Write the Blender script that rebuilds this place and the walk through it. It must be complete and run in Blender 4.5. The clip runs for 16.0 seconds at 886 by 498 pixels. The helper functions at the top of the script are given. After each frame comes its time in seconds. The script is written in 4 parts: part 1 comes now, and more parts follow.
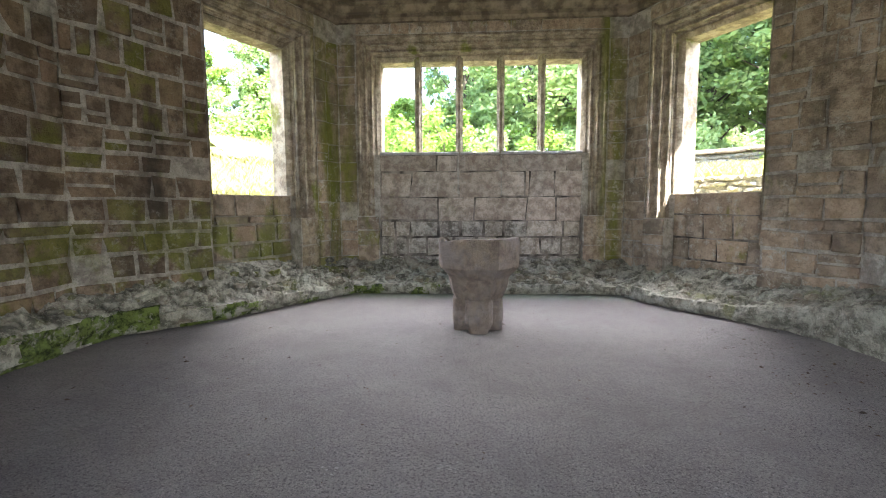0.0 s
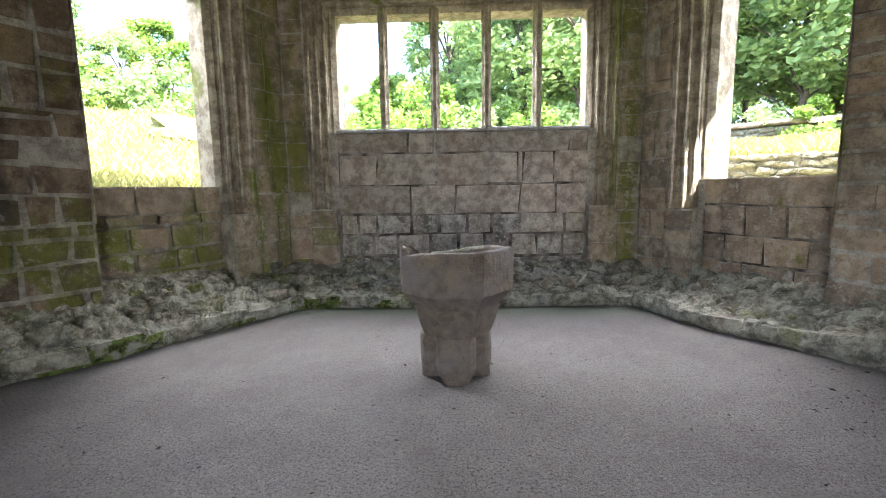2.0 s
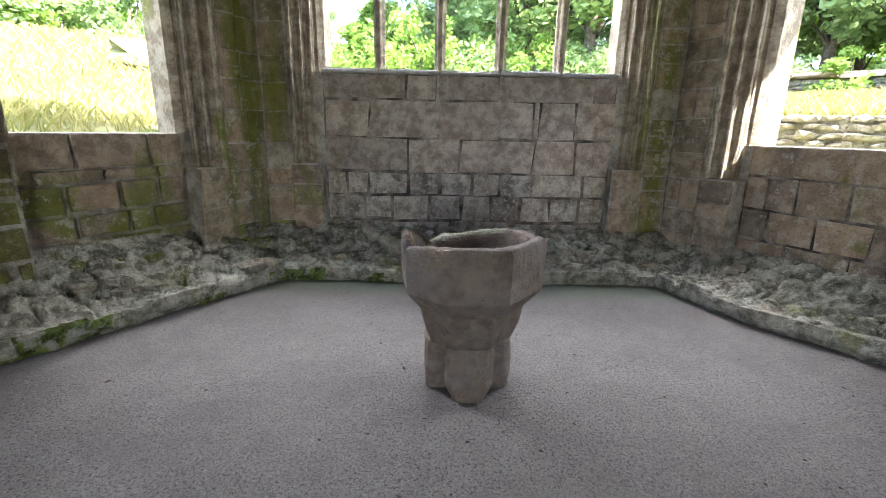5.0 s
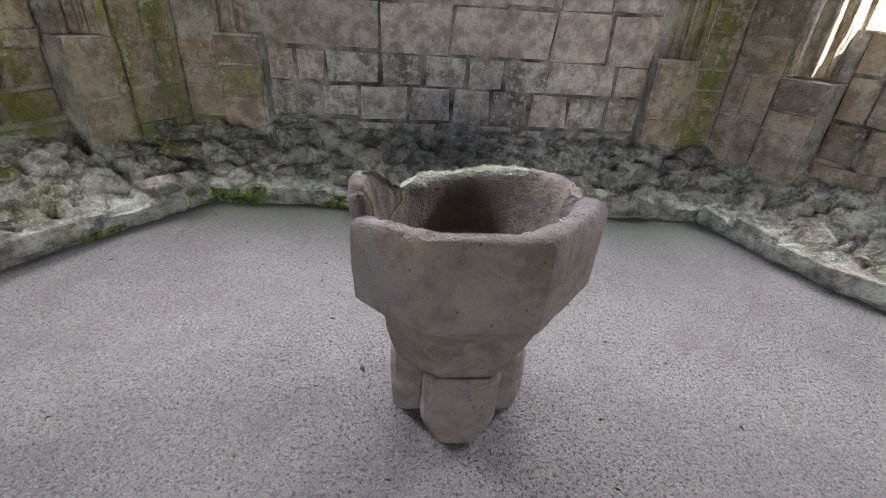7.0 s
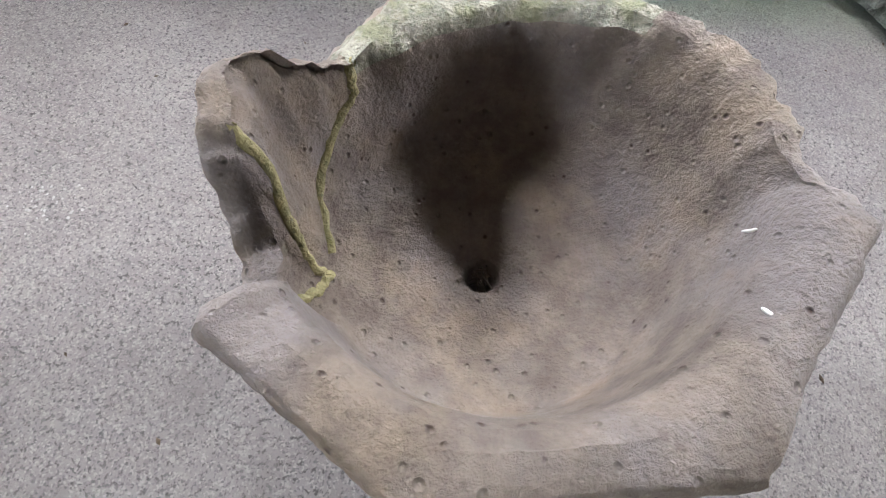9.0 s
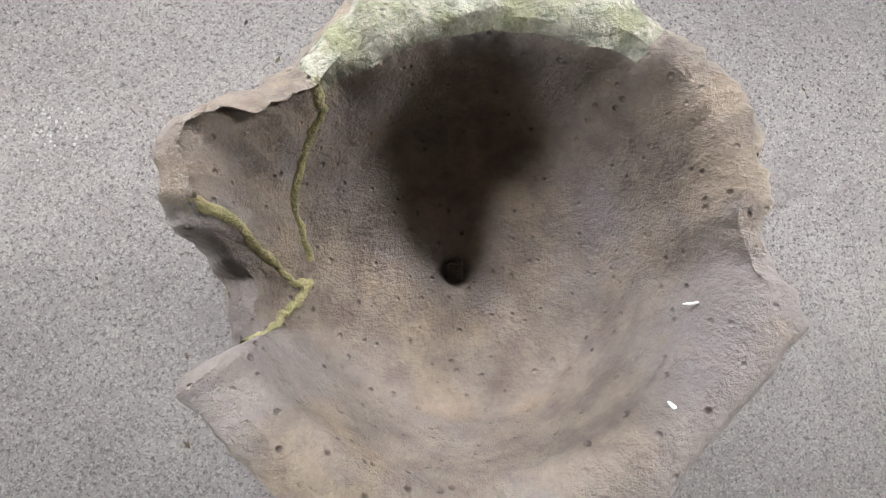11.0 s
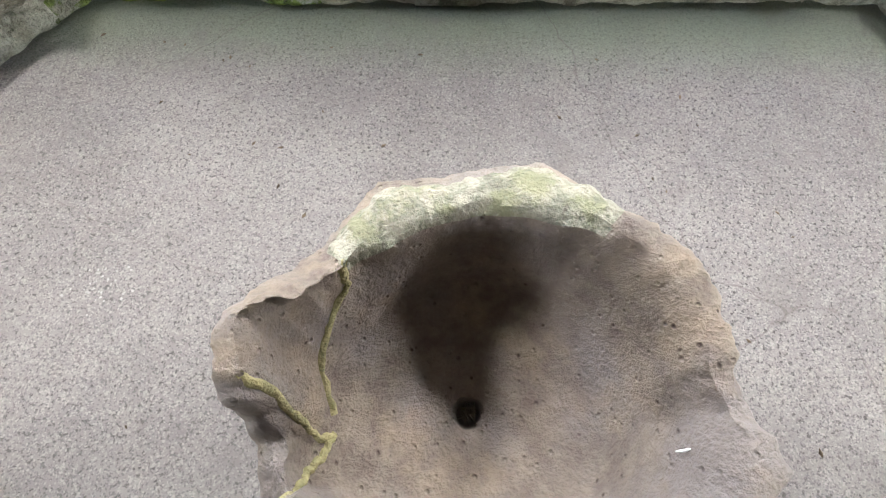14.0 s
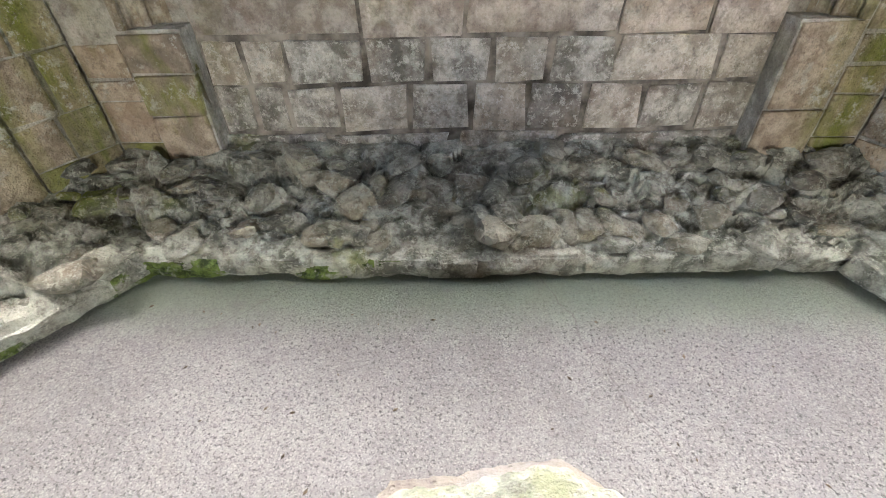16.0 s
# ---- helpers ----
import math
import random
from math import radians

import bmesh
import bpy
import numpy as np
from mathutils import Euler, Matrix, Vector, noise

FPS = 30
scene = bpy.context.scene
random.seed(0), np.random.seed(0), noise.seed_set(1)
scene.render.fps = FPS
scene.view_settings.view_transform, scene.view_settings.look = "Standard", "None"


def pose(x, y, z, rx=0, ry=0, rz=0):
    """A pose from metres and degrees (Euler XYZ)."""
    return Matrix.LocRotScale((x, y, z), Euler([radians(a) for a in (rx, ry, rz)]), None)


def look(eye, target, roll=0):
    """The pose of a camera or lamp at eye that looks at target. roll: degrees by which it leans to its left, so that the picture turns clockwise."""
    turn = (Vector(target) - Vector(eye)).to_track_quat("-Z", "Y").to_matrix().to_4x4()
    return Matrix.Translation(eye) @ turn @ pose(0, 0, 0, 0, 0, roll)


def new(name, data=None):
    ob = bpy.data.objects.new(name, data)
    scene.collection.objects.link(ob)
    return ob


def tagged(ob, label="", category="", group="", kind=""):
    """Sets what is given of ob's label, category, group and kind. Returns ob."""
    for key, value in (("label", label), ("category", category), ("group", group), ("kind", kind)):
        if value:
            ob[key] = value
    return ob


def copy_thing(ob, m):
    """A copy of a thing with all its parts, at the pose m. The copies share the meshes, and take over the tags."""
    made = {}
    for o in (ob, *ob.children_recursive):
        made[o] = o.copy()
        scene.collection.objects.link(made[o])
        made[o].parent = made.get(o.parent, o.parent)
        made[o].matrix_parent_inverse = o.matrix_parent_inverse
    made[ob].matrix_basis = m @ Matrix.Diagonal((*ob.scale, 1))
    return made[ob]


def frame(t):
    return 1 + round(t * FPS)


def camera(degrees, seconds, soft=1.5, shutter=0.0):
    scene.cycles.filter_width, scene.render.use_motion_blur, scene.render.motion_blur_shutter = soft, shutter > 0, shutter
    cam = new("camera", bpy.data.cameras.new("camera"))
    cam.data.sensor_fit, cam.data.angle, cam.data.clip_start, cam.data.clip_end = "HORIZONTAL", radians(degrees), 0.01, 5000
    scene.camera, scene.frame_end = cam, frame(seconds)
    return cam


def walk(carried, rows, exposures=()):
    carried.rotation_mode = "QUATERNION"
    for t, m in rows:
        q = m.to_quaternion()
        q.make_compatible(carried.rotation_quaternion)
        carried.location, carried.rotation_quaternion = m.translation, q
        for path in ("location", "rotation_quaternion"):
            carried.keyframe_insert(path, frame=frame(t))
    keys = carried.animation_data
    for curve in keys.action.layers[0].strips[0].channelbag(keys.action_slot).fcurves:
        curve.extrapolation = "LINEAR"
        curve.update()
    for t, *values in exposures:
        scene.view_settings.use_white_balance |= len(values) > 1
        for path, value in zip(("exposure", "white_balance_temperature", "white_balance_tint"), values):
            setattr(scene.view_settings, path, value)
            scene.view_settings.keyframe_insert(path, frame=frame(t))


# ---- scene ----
cam = camera(89.6, 16.0, soft=1.0)
PATH = [
    (0, (1.713, 0.615, 1.269), (1.59, 2.603, 1.087), -0.2),
    (0.5, (1.717, 0.978, 1.264), (1.617, 2.963, 1.041), -0.4),
    (1, (1.697, 1.362, 1.225), (1.617, 3.343, 0.963), -0.4),
    (1.5, (1.772, 1.733, 1.223), (1.719, 3.714, 0.956), -0.6),
    (2, (1.834, 2.016, 1.383), (1.756, 3.997, 1.12), -0.9),
    (2.5, (1.667, 2.155, 1.384), (1.592, 4.136, 1.118), -0.2),
    (3, (1.74, 2.199, 1.408), (1.667, 4.172, 1.093), 1.2),
    (3.5, (1.663, 2.323, 1.428), (1.602, 4.288, 1.062), 1.6),
    (3.7, (1.65, 2.372, 1.429), (1.586, 4.335, 1.052), 1.4),
    (5.8, (1.658, 3.184, 1.6), (1.66, 5.084, 0.976), 1.3),
    (6, (1.733, 3.331, 1.568), (1.733, 5.221, 0.915), 1.5),
    (6.5, (1.734, 3.576, 1.539), (1.77, 5.41, 0.743), 3.2),
    (7, (1.655, 3.905, 1.5), (1.724, 5.644, 0.515), 3.7),
    (7.5, (1.693, 4.189, 1.459), (1.754, 5.772, 0.238), 3.9),
    (8, (1.745, 4.463, 1.466), (1.824, 5.837, 0.014), 5.6),
    (8.5, (1.689, 4.711, 1.423), (1.814, 5.827, -0.232), 8.6),
    (9, (1.653, 4.926, 1.389), (1.799, 5.758, -0.424), 11.2),
    (9.5, (1.716, 5.07, 1.371), (1.817, 5.671, -0.534), 12.0),
    (10, (1.732, 5.14, 1.39), (1.813, 5.568, -0.562), 13.8),
    (12.3, (1.721, 5.178, 1.607), (1.766, 5.384, -0.382), 16.5),
    (12.5, (1.723, 5.181, 1.606), (1.758, 5.394, -0.383), 13.2),
    (13, (1.722, 5.193, 1.606), (1.747, 5.486, -0.372), 8.2),
    (13.5, (1.724, 5.205, 1.617), (1.734, 5.694, -0.322), 3.7),
    (14, (1.733, 5.224, 1.628), (1.725, 5.943, -0.238), 0.6),
    (14.5, (1.736, 5.246, 1.645), (1.709, 6.206, -0.109), -1.2),
    (15, (1.737, 5.251, 1.666), (1.694, 6.439, 0.057), -2.2),
    (15.5, (1.73, 5.27, 1.685), (1.68, 6.657, 0.245), -1.8),
    (16, (1.725, 5.291, 1.727), (1.66, 6.837, 0.461), -1.5),
]
EXPOSURES = [(0, 3.8, 5950, 12), (3.5, 3.4, 5850, 9), (6, 3.5, 5850, 12), (7, 3.8, 5850, 13), (8, 4.05, 5900, 13), (9, 4.2, 5950, 11), (10, 4.2, 6050, 9), (12.5, 4.36, 6150, 8), (14.5, 4.5, 6200, 8), (16, 4.72, 6250, 9)]
walk(cam, [(t, look(eye, target, roll)) for t, eye, target, roll in PATH], EXPOSURES)

# ---- world, sun, exposure ----
SUN_AZ, SUN_EL = radians(-43), radians(47)
world = bpy.data.worlds.new("world")
scene.world = world
world.use_nodes = True
wn = world.node_tree
sky = wn.nodes.new("ShaderNodeTexSky")
sky.sky_type = "NISHITA"
sky.sun_disc = False
sky.sun_elevation = SUN_EL
sky.sun_rotation = radians(90) - SUN_AZ
wn.links.new(sky.outputs[0], wn.nodes["Background"].inputs[0])
wn.nodes["Background"].inputs[1].default_value = 0.15
sun_dir = Vector((math.cos(SUN_AZ) * math.cos(SUN_EL), math.sin(SUN_AZ) * math.cos(SUN_EL), math.sin(SUN_EL)))
sun_data = bpy.data.lights.new("sun", "SUN")
sun_data.energy, sun_data.angle, sun_data.color = 5.0, radians(0.5), (1.0, 0.94, 0.84)
sun = new("sun", sun_data)
sun.matrix_world = look(sun_dir * 50, (0, 0, 0))


def sky_lamp(name, at, aim, wide, high, watts):
    """Area lamp standing in for sky light at one opening: outside it, at the windows as high as the open sky over the
    trees.
    """
    data = bpy.data.lights.new(name, "AREA")
    data.shape, data.size, data.size_y, data.energy, data.color = "RECTANGLE", wide, high, watts, (1.0, 0.95, 0.9)
    new(name, data).matrix_world = look(at, aim)


sky_lamp("sky_lamp", (1.79, 9.5, 4.9), (1.79, 4.6, 0.6), 3.4, 1.3, 85)
sky_lamp("sky_lamp", (-2.45, 7.85, 4.7), (2.6, 6.3, 1.0), 1.6, 1.2, 95)
sky_lamp("sky_lamp", (6.0, 7.85, 4.7), (1.0, 6.3, 1.0), 1.6, 1.2, 90)
sky_lamp("sky_lamp", (1.8, 16.0, 9.2), (1.8, 6.0, 1.2), 9.0, 5.0, 190)
sky_lamp("sky_lamp", (-9.0, 10.8, 9.0), (0.5, 5.9, 1.2), 6.0, 4.6, 190)
sky_lamp("sky_lamp", (12.8, 10.8, 9.0), (3.2, 5.9, 1.2), 6.0, 4.6, 190)
# added fill in the unseen back doorway, brightens the north panel
sky_lamp("sky_lamp", (1.8, -2.5, 1.4), (1.8, 5.0, 0.9), 2.0, 2.2, 18)


# ---- materials ----
class Nodes:
    """Short hand for building one node material."""

    def __init__(self, name, rough=0.9):
        self.mat = bpy.data.materials.new(name)
        self.mat.use_nodes = True
        self.t = self.mat.node_tree
        self.bsdf = self.t.nodes["Principled BSDF"]
        self.bsdf.inputs["Roughness"].default_value = rough
        self.bsdf.inputs["Specular IOR Level"].default_value = 0.25
        self.pos = self.t.nodes.new("ShaderNodeNewGeometry").outputs["Position"]

    def node(self, kind, **inputs):
        n = self.t.nodes.new(kind)
        for k, v in inputs.items():
            self.put(n.inputs[k.replace("_", " ")], v)
        return n

    def put(self, socket, v):
        if isinstance(v, bpy.types.NodeSocket):
            self.t.links.new(v, socket)
        else:
            socket.default_value = v

    def scaled(self, sx, sy, sz):
        n = self.node("ShaderNodeMapping", Vector=self.pos)
        n.inputs["Scale"].default_value = (sx, sy, sz)
        return n.outputs[0]

    def noise(self, scale, detail=5.0, rough=0.6, vec=None):
        return self.node("ShaderNodeTexNoise", Vector=vec or self.pos, Scale=scale, Detail=detail, Roughness=rough).outputs["Fac"]

    def cells(self, scale, vec=None, feature="F1", out="Distance"):
        n = self.node("ShaderNodeTexVoronoi", Vector=vec or self.pos, Scale=scale)
        n.feature = feature
        return n.outputs[out]

    def step(self, v, lo, hi, a=0.0, b=1.0):
        n = self.node("ShaderNodeMapRange", Value=v)
        n.interpolation_type = "SMOOTHSTEP"
        for i, x in enumerate((lo, hi, a, b)):
            n.inputs[i + 1].default_value = x
        return n.outputs[0]

    def math(self, op, a, b=0.0):
        n = self.t.nodes.new("ShaderNodeMath")
        n.operation = op
        self.put(n.inputs[0], a)
        self.put(n.inputs[1], b)
        return n.outputs[0]

    def mix(self, fac, a, b, mode="MIX"):
        n = self.t.nodes.new("ShaderNodeMix")
        n.data_type, n.blend_type = "RGBA", mode
        self.put(n.inputs[0], fac)
        self.put(n.inputs[6], (*a, 1) if isinstance(a, tuple) else a)
        self.put(n.inputs[7], (*b, 1) if isinstance(b, tuple) else b)
        return n.outputs[2]

    def axis(self, i):
        return self.node("ShaderNodeSeparateXYZ", Vector=self.pos).outputs[i]

    def random(self):
        return self.t.nodes.new("ShaderNodeObjectInfo").outputs["Random"]

    def bump(self, height, strength, distance):
        n = self.node("ShaderNodeBump", Height=height, Strength=strength, Distance=distance)
        self.t.links.new(n.outputs[0], self.bsdf.inputs["Normal"])

    def done(self, colour):
        self.put(self.bsdf.inputs["Base Color"], colour)
        return self.mat


def stone(name, dark, light, algae=0.5, lichen=0.5, grime=0.5, grain=0.5, zones=(), vary=True):
    """Weathered sandstone. zones: (x, half width) strips where algae has run down."""
    n = Nodes(name, 0.92)
    big, mid, fine = n.noise(1.1, 4), n.noise(7, 6, 0.65), n.noise(60, 5, 0.7)
    c = n.mix(n.step(mid, 0.38, 0.62), dark, light)
    if vary:
        r = n.random()
        r2 = n.math("FRACT", n.math("MULTIPLY", r, 7.31))
        c = n.mix(n.math("MULTIPLY", r, 0.5), c, n.mix(n.step(r2, 0.2, 0.8), tuple(x * 0.42 for x in dark), (light[0] * 0.95, light[1] * 0.83, light[2] * 0.72)))
    run = n.noise(1.0, 5, 0.6, n.scaled(2.3, 2.3, 0.45))
    c = n.mix(n.math("MULTIPLY", n.step(run, 0.5, 0.7), grime), c, (0.035, 0.031, 0.026))
    c = n.mix(n.math("MULTIPLY", n.step(n.noise(2.6, 6, 0.7), 0.5, 0.72), 0.35), c, (0.27, 0.18, 0.13))
    patch = n.step(n.noise(1.5, 4, 0.6, n.scaled(1.4, 1.4, 0.7)), 0.6, 0.68)
    if vary:
        patch = n.math("MAXIMUM", n.math("MULTIPLY", patch, 0.8), n.math("MULTIPLY", n.math("MULTIPLY", n.step(n.axis(0), 0.3, -0.3), n.step(n.math("FRACT", n.math("MULTIPLY", r, 13.7)), 0.74, 0.84)), n.step(n.noise(3.5, 5, 0.6), 0.36, 0.6)))
    x = n.axis(0)
    for at, half in zones:
        near = n.step(n.math("ABSOLUTE", n.math("SUBTRACT", x, at)), half, half * 0.3)
        patch = n.math("MAXIMUM", patch, n.math("MULTIPLY", near, n.step(run, 0.4, 0.58)))
    if zones:
        low = n.math("MULTIPLY", n.step(n.axis(2), 1.25, 0.95), n.step(x, -0.6, -1.2))
        patch = n.math("MAXIMUM", patch, n.math("MULTIPLY", low, n.step(n.noise(2.2, 4), 0.42, 0.55)))
    green = n.mix(mid, (0.075, 0.09, 0.006), (0.21, 0.23, 0.02))
    c = n.mix(n.math("MULTIPLY", patch, algae), c, green)
    spots = n.math("MULTIPLY", n.step(n.noise(9, 8, 0.8), 0.53, 0.6), n.step(big, 0.42, 0.56))
    c = n.mix(n.math("MULTIPLY", spots, lichen), c, (0.46, 0.44, 0.38))
    c = n.mix(n.step(n.noise(23, 7, 0.75), 0.52, 0.66, 0.0, 0.45), c, tuple(x * 0.42 for x in dark))
    c = n.mix(n.step(fine, 0.45, 0.65, 0.0, 0.22), c, tuple(x * 0.4 for x in dark))
    if grain >= 1.0:
        c = n.mix(n.step(n.noise(20, 6, 0.8), 0.54, 0.58, 0.0, 0.5), c, tuple(x * 1.15 for x in light))
    pits = n.step(n.cells(38), 0.0, 0.25)
    h = n.math("ADD", n.math("MULTIPLY", mid, 1.2), n.math("ADD", n.math("MULTIPLY", fine, 0.5), n.math("MULTIPLY", pits, 0.3)))
    n.bump(h, min(1.0, grain * 1.4), 0.04)
    return n.done(c)


ZONES = ((-0.42, 0.33), (3.9, 0.26))
ashlar_mat = stone("ashlar", (0.23, 0.182, 0.136), (0.46, 0.375, 0.285), 0.85, 0.75, 0.6, 0.6, ZONES)
panel_mat = stone("panel_ashlar", (0.31, 0.255, 0.21), (0.62, 0.535, 0.455), 0.25, 0.45, 0.18, 0.9)
mould_mat = stone("moulded_stone", (0.2, 0.16, 0.115), (0.4, 0.345, 0.26), 0.8, 0.4, 0.5, 0.45, ZONES, False)
mortar_mat = stone("lime_mortar", (0.27, 0.245, 0.21), (0.52, 0.48, 0.42), 0.4, 0.5, 0.45, 0.8, ZONES, False)
west_mat = stone("dark_ashlar", (0.13, 0.095, 0.065), (0.3, 0.23, 0.165), 0.7, 0.35, 0.85, 0.8, ZONES)
low_panel_mat = stone("lichened_ashlar", (0.2, 0.18, 0.15), (0.6, 0.55, 0.48), 0.35, 0.9, 0.25, 1.0)
sill_mat = stone("pale_sill", (0.32, 0.31, 0.3), (0.5, 0.5, 0.48), 0.08, 0.5, 0.2, 0.4, (), False)
rubble_mat = stone("rubble", (0.12, 0.115, 0.09), (0.36, 0.345, 0.28), 0.8, 0.4, 0.15, 1.0)
bench_mat = stone("bench_rubble", (0.13, 0.126, 0.1), (0.4, 0.387, 0.32), 0.5, 0.3, 0.1, 1.0, (), False)


def moss_material():
    n = Nodes("kerb_moss", 0.95)
    mid = n.noise(14, 6, 0.7)
    c = n.mix(n.step(mid, 0.35, 0.6), (0.02, 0.03, 0.008), (0.13, 0.17, 0.04))
    c = n.mix(n.step(n.noise(6, 5, 0.7), 0.5, 0.62), c, (0.27, 0.26, 0.22))
    n.bump(n.math("ADD", mid, n.noise(70, 4)), 0.9, 0.02)
    return n.done(c)


def floor_material():
    n = Nodes("worn_concrete", 0.85)
    big, mid = n.noise(0.9, 5, 0.6), n.noise(5, 6, 0.65)
    c = n.mix(n.step(big, 0.3, 0.7), (0.112, 0.101, 0.098), (0.152, 0.139, 0.133))
    c = n.mix(n.step(mid, 0.4, 0.75, 0.0, 0.45), c, (0.175, 0.161, 0.153))
    chips = n.cells(170, out="Color")
    value = n.node("ShaderNodeSeparateColor", Color=chips).outputs[0]
    speck = n.noise(62, 5, 0.7)
    worn = n.step(n.noise(0.8, 4, 0.6), 0.36, 0.62)
    c = n.mix(n.step(value, 0.3, 0.05, 0.0, 0.3), c, (0.29, 0.268, 0.255))
    c = n.mix(n.step(value, 0.72, 0.97, 0.0, 0.6), c, (0.05, 0.052, 0.05))
    c = n.mix(n.math("MULTIPLY", n.step(speck, 0.56, 0.6), n.math("ADD", 0.55, n.math("MULTIPLY", worn, 0.4))), c, (0.035, 0.031, 0.03))
    c = n.mix(n.step(n.noise(420, 2), 0.55, 0.75, 0.0, 0.4), c, (0.075, 0.06, 0.056))
    edge = n.step(n.math("ADD", n.axis(1), n.math("MULTIPLY", mid, 0.25)), 6.75, 7.15, 0.0, 0.6)
    c = n.mix(edge, c, (0.1, 0.125, 0.08))
    c = n.mix(n.step(n.noise(1.7, 6, 0.7), 0.5, 0.7, 0.0, 0.55), c, (0.1, 0.09, 0.086))
    crack = n.cells(0.55, n.mix(0.12, n.pos, n.node("ShaderNodeTexNoise", Vector=n.pos, Scale=4.0, Detail=5.0).outputs["Color"]), "DISTANCE_TO_EDGE")
    c = n.mix(n.step(crack, 0.0018, 0.0004, 0.0, 0.4), c, (0.06, 0.05, 0.045))
    n.bump(n.math("SUBTRACT", n.math("ADD", n.math("MULTIPLY", value, 0.5), n.noise(300, 3)), n.math("MULTIPLY", n.step(speck, 0.54, 0.62), 1.3)), 0.75, 0.008)
    return n.done(c)


def font_material():
    n = Nodes("font_sandstone", 0.82)
    big, mid, fine = n.noise(3.2, 4), n.noise(14, 6, 0.65), n.noise(120, 5, 0.7)
    c = n.mix(n.step(mid, 0.3, 0.7), (0.11, 0.089, 0.076), (0.222, 0.184, 0.152))
    c = n.mix(n.step(big, 0.42, 0.65, 0.0, 0.7), c, (0.205, 0.186, 0.185))
    c = n.mix(n.step(n.noise(5, 4), 0.52, 0.7, 0.0, 0.5), c, (0.28, 0.218, 0.155))
    c = n.mix(n.step(n.noise(22, 5, 0.7), 0.6, 0.72, 0.0, 0.5), c, (0.1, 0.075, 0.06))
    c = n.mix(n.step(fine, 0.3, 0.8, 0.0, 0.45), c, (0.13, 0.1, 0.08))
    pits = n.step(n.cells(34), 0.05, 0.2)
    c = n.mix(n.math("MULTIPLY", n.math("SUBTRACT", 1.0, pits), n.step(n.noise(9, 2), 0.54, 0.6)), c, (0.07, 0.05, 0.04))
    h = n.math("ADD", n.math("MULTIPLY", mid, 1.0), n.math("ADD", n.math("MULTIPLY", fine, 0.35), n.math("MULTIPLY", pits, 0.4)))
    n.bump(h, 0.95, 0.03)
    return n.done(c)


def patch_material(name, a, b, yellow):
    n = Nodes(name, 0.95)
    mid = n.noise(25, 6, 0.7)
    c = n.mix(n.step(mid, 0.3, 0.7), a, b)
    c = n.mix(n.step(n.noise(9, 5, 0.7), 0.5, 0.65, 0.0, 0.8), c, yellow)
    c = n.mix(n.step(n.noise(60, 5), 0.58, 0.7, 0.0, 0.7), c, (0.07, 0.07, 0.045))
    n.bump(n.math("ADD", mid, n.noise(90, 4)), 0.9, 0.012)
    return n.done(c)


def plain(name, a, b, scale=20.0, rough=0.85, strength=0.4):
    n = Nodes(name, rough)
    f = n.noise(scale, 5)
    n.bump(f, strength, 0.01)
    return n.done(n.mix(n.step(f, 0.35, 0.65), a, b))


def leaf_material(name, a, b):
    n = Nodes(name, 0.6)
    f = n.t.nodes.new("ShaderNodeNewGeometry").outputs["Random Per Island"]
    c = n.mix(f, a, b)
    n.done(c)
    tr = n.node("ShaderNodeBsdfTranslucent", Color=c)
    m = n.t.nodes.new("ShaderNodeMixShader")
    m.inputs[0].default_value = 0.45
    n.t.links.new(n.bsdf.outputs[0], m.inputs[1])
    n.t.links.new(tr.outputs[0], m.inputs[2])
    n.t.links.new(m.outputs[0], n.t.nodes["Material Output"].inputs[0])
    return n.mat


def ground_material():
    n = Nodes("meadow", 0.95)
    f, g = n.noise(0.35, 5), n.noise(9, 6, 0.7)
    c = n.mix(n.step(f, 0.42, 0.58), (0.1, 0.15, 0.03), (0.27, 0.24, 0.09))
    c = n.mix(n.step(g, 0.4, 0.7, 0.0, 0.6), c, (0.33, 0.3, 0.13))
    n.bump(g, 0.8, 0.1)
    return n.done(c)


moss_mat, floor_mat, font_mat = moss_material(), floor_material(), font_material()
patch_mat = patch_material("lichened_mortar", (0.12, 0.118, 0.092), (0.29, 0.28, 0.225), (0.17, 0.17, 0.1))
seam_mat = patch_material("mossy_seam", (0.15, 0.14, 0.07), (0.3, 0.27, 0.14), (0.24, 0.24, 0.07))
ceiling_mat = plain("dark_timber", (0.05, 0.038, 0.028), (0.13, 0.1, 0.075), 8)
cornice_mat = plain("weathered_cornice", (0.1, 0.08, 0.055), (0.25, 0.2, 0.14), 6)
joint_mat = plain("dark_joint", (0.05, 0.043, 0.036), (0.32, 0.28, 0.24), 4)
debris_mat = plain("dry_debris", (0.03, 0.022, 0.015), (0.1, 0.075, 0.05), 30)
fleck_mat = plain("lime_fleck", (0.17, 0.165, 0.158), (0.24, 0.232, 0.22), 60)
dropping_mat = plain("dropping", (0.6, 0.6, 0.58), (0.75, 0.75, 0.72), 60)
bark_mat = plain("bark", (0.07, 0.055, 0.04), (0.16, 0.13, 0.1), 9)
leaf_mats = [leaf_material("leaf_bright", (0.13, 0.22, 0.03), (0.26, 0.36, 0.08)), leaf_material("leaf_mid", (0.19, 0.28, 0.09), (0.34, 0.42, 0.18)),
             leaf_material("leaf_pale", (0.15, 0.2, 0.07), (0.28, 0.34, 0.13))]
grass_mat = leaf_material("dry_grass", (0.2, 0.2, 0.05), (0.4, 0.34, 0.13))
meadow_mat = ground_material()


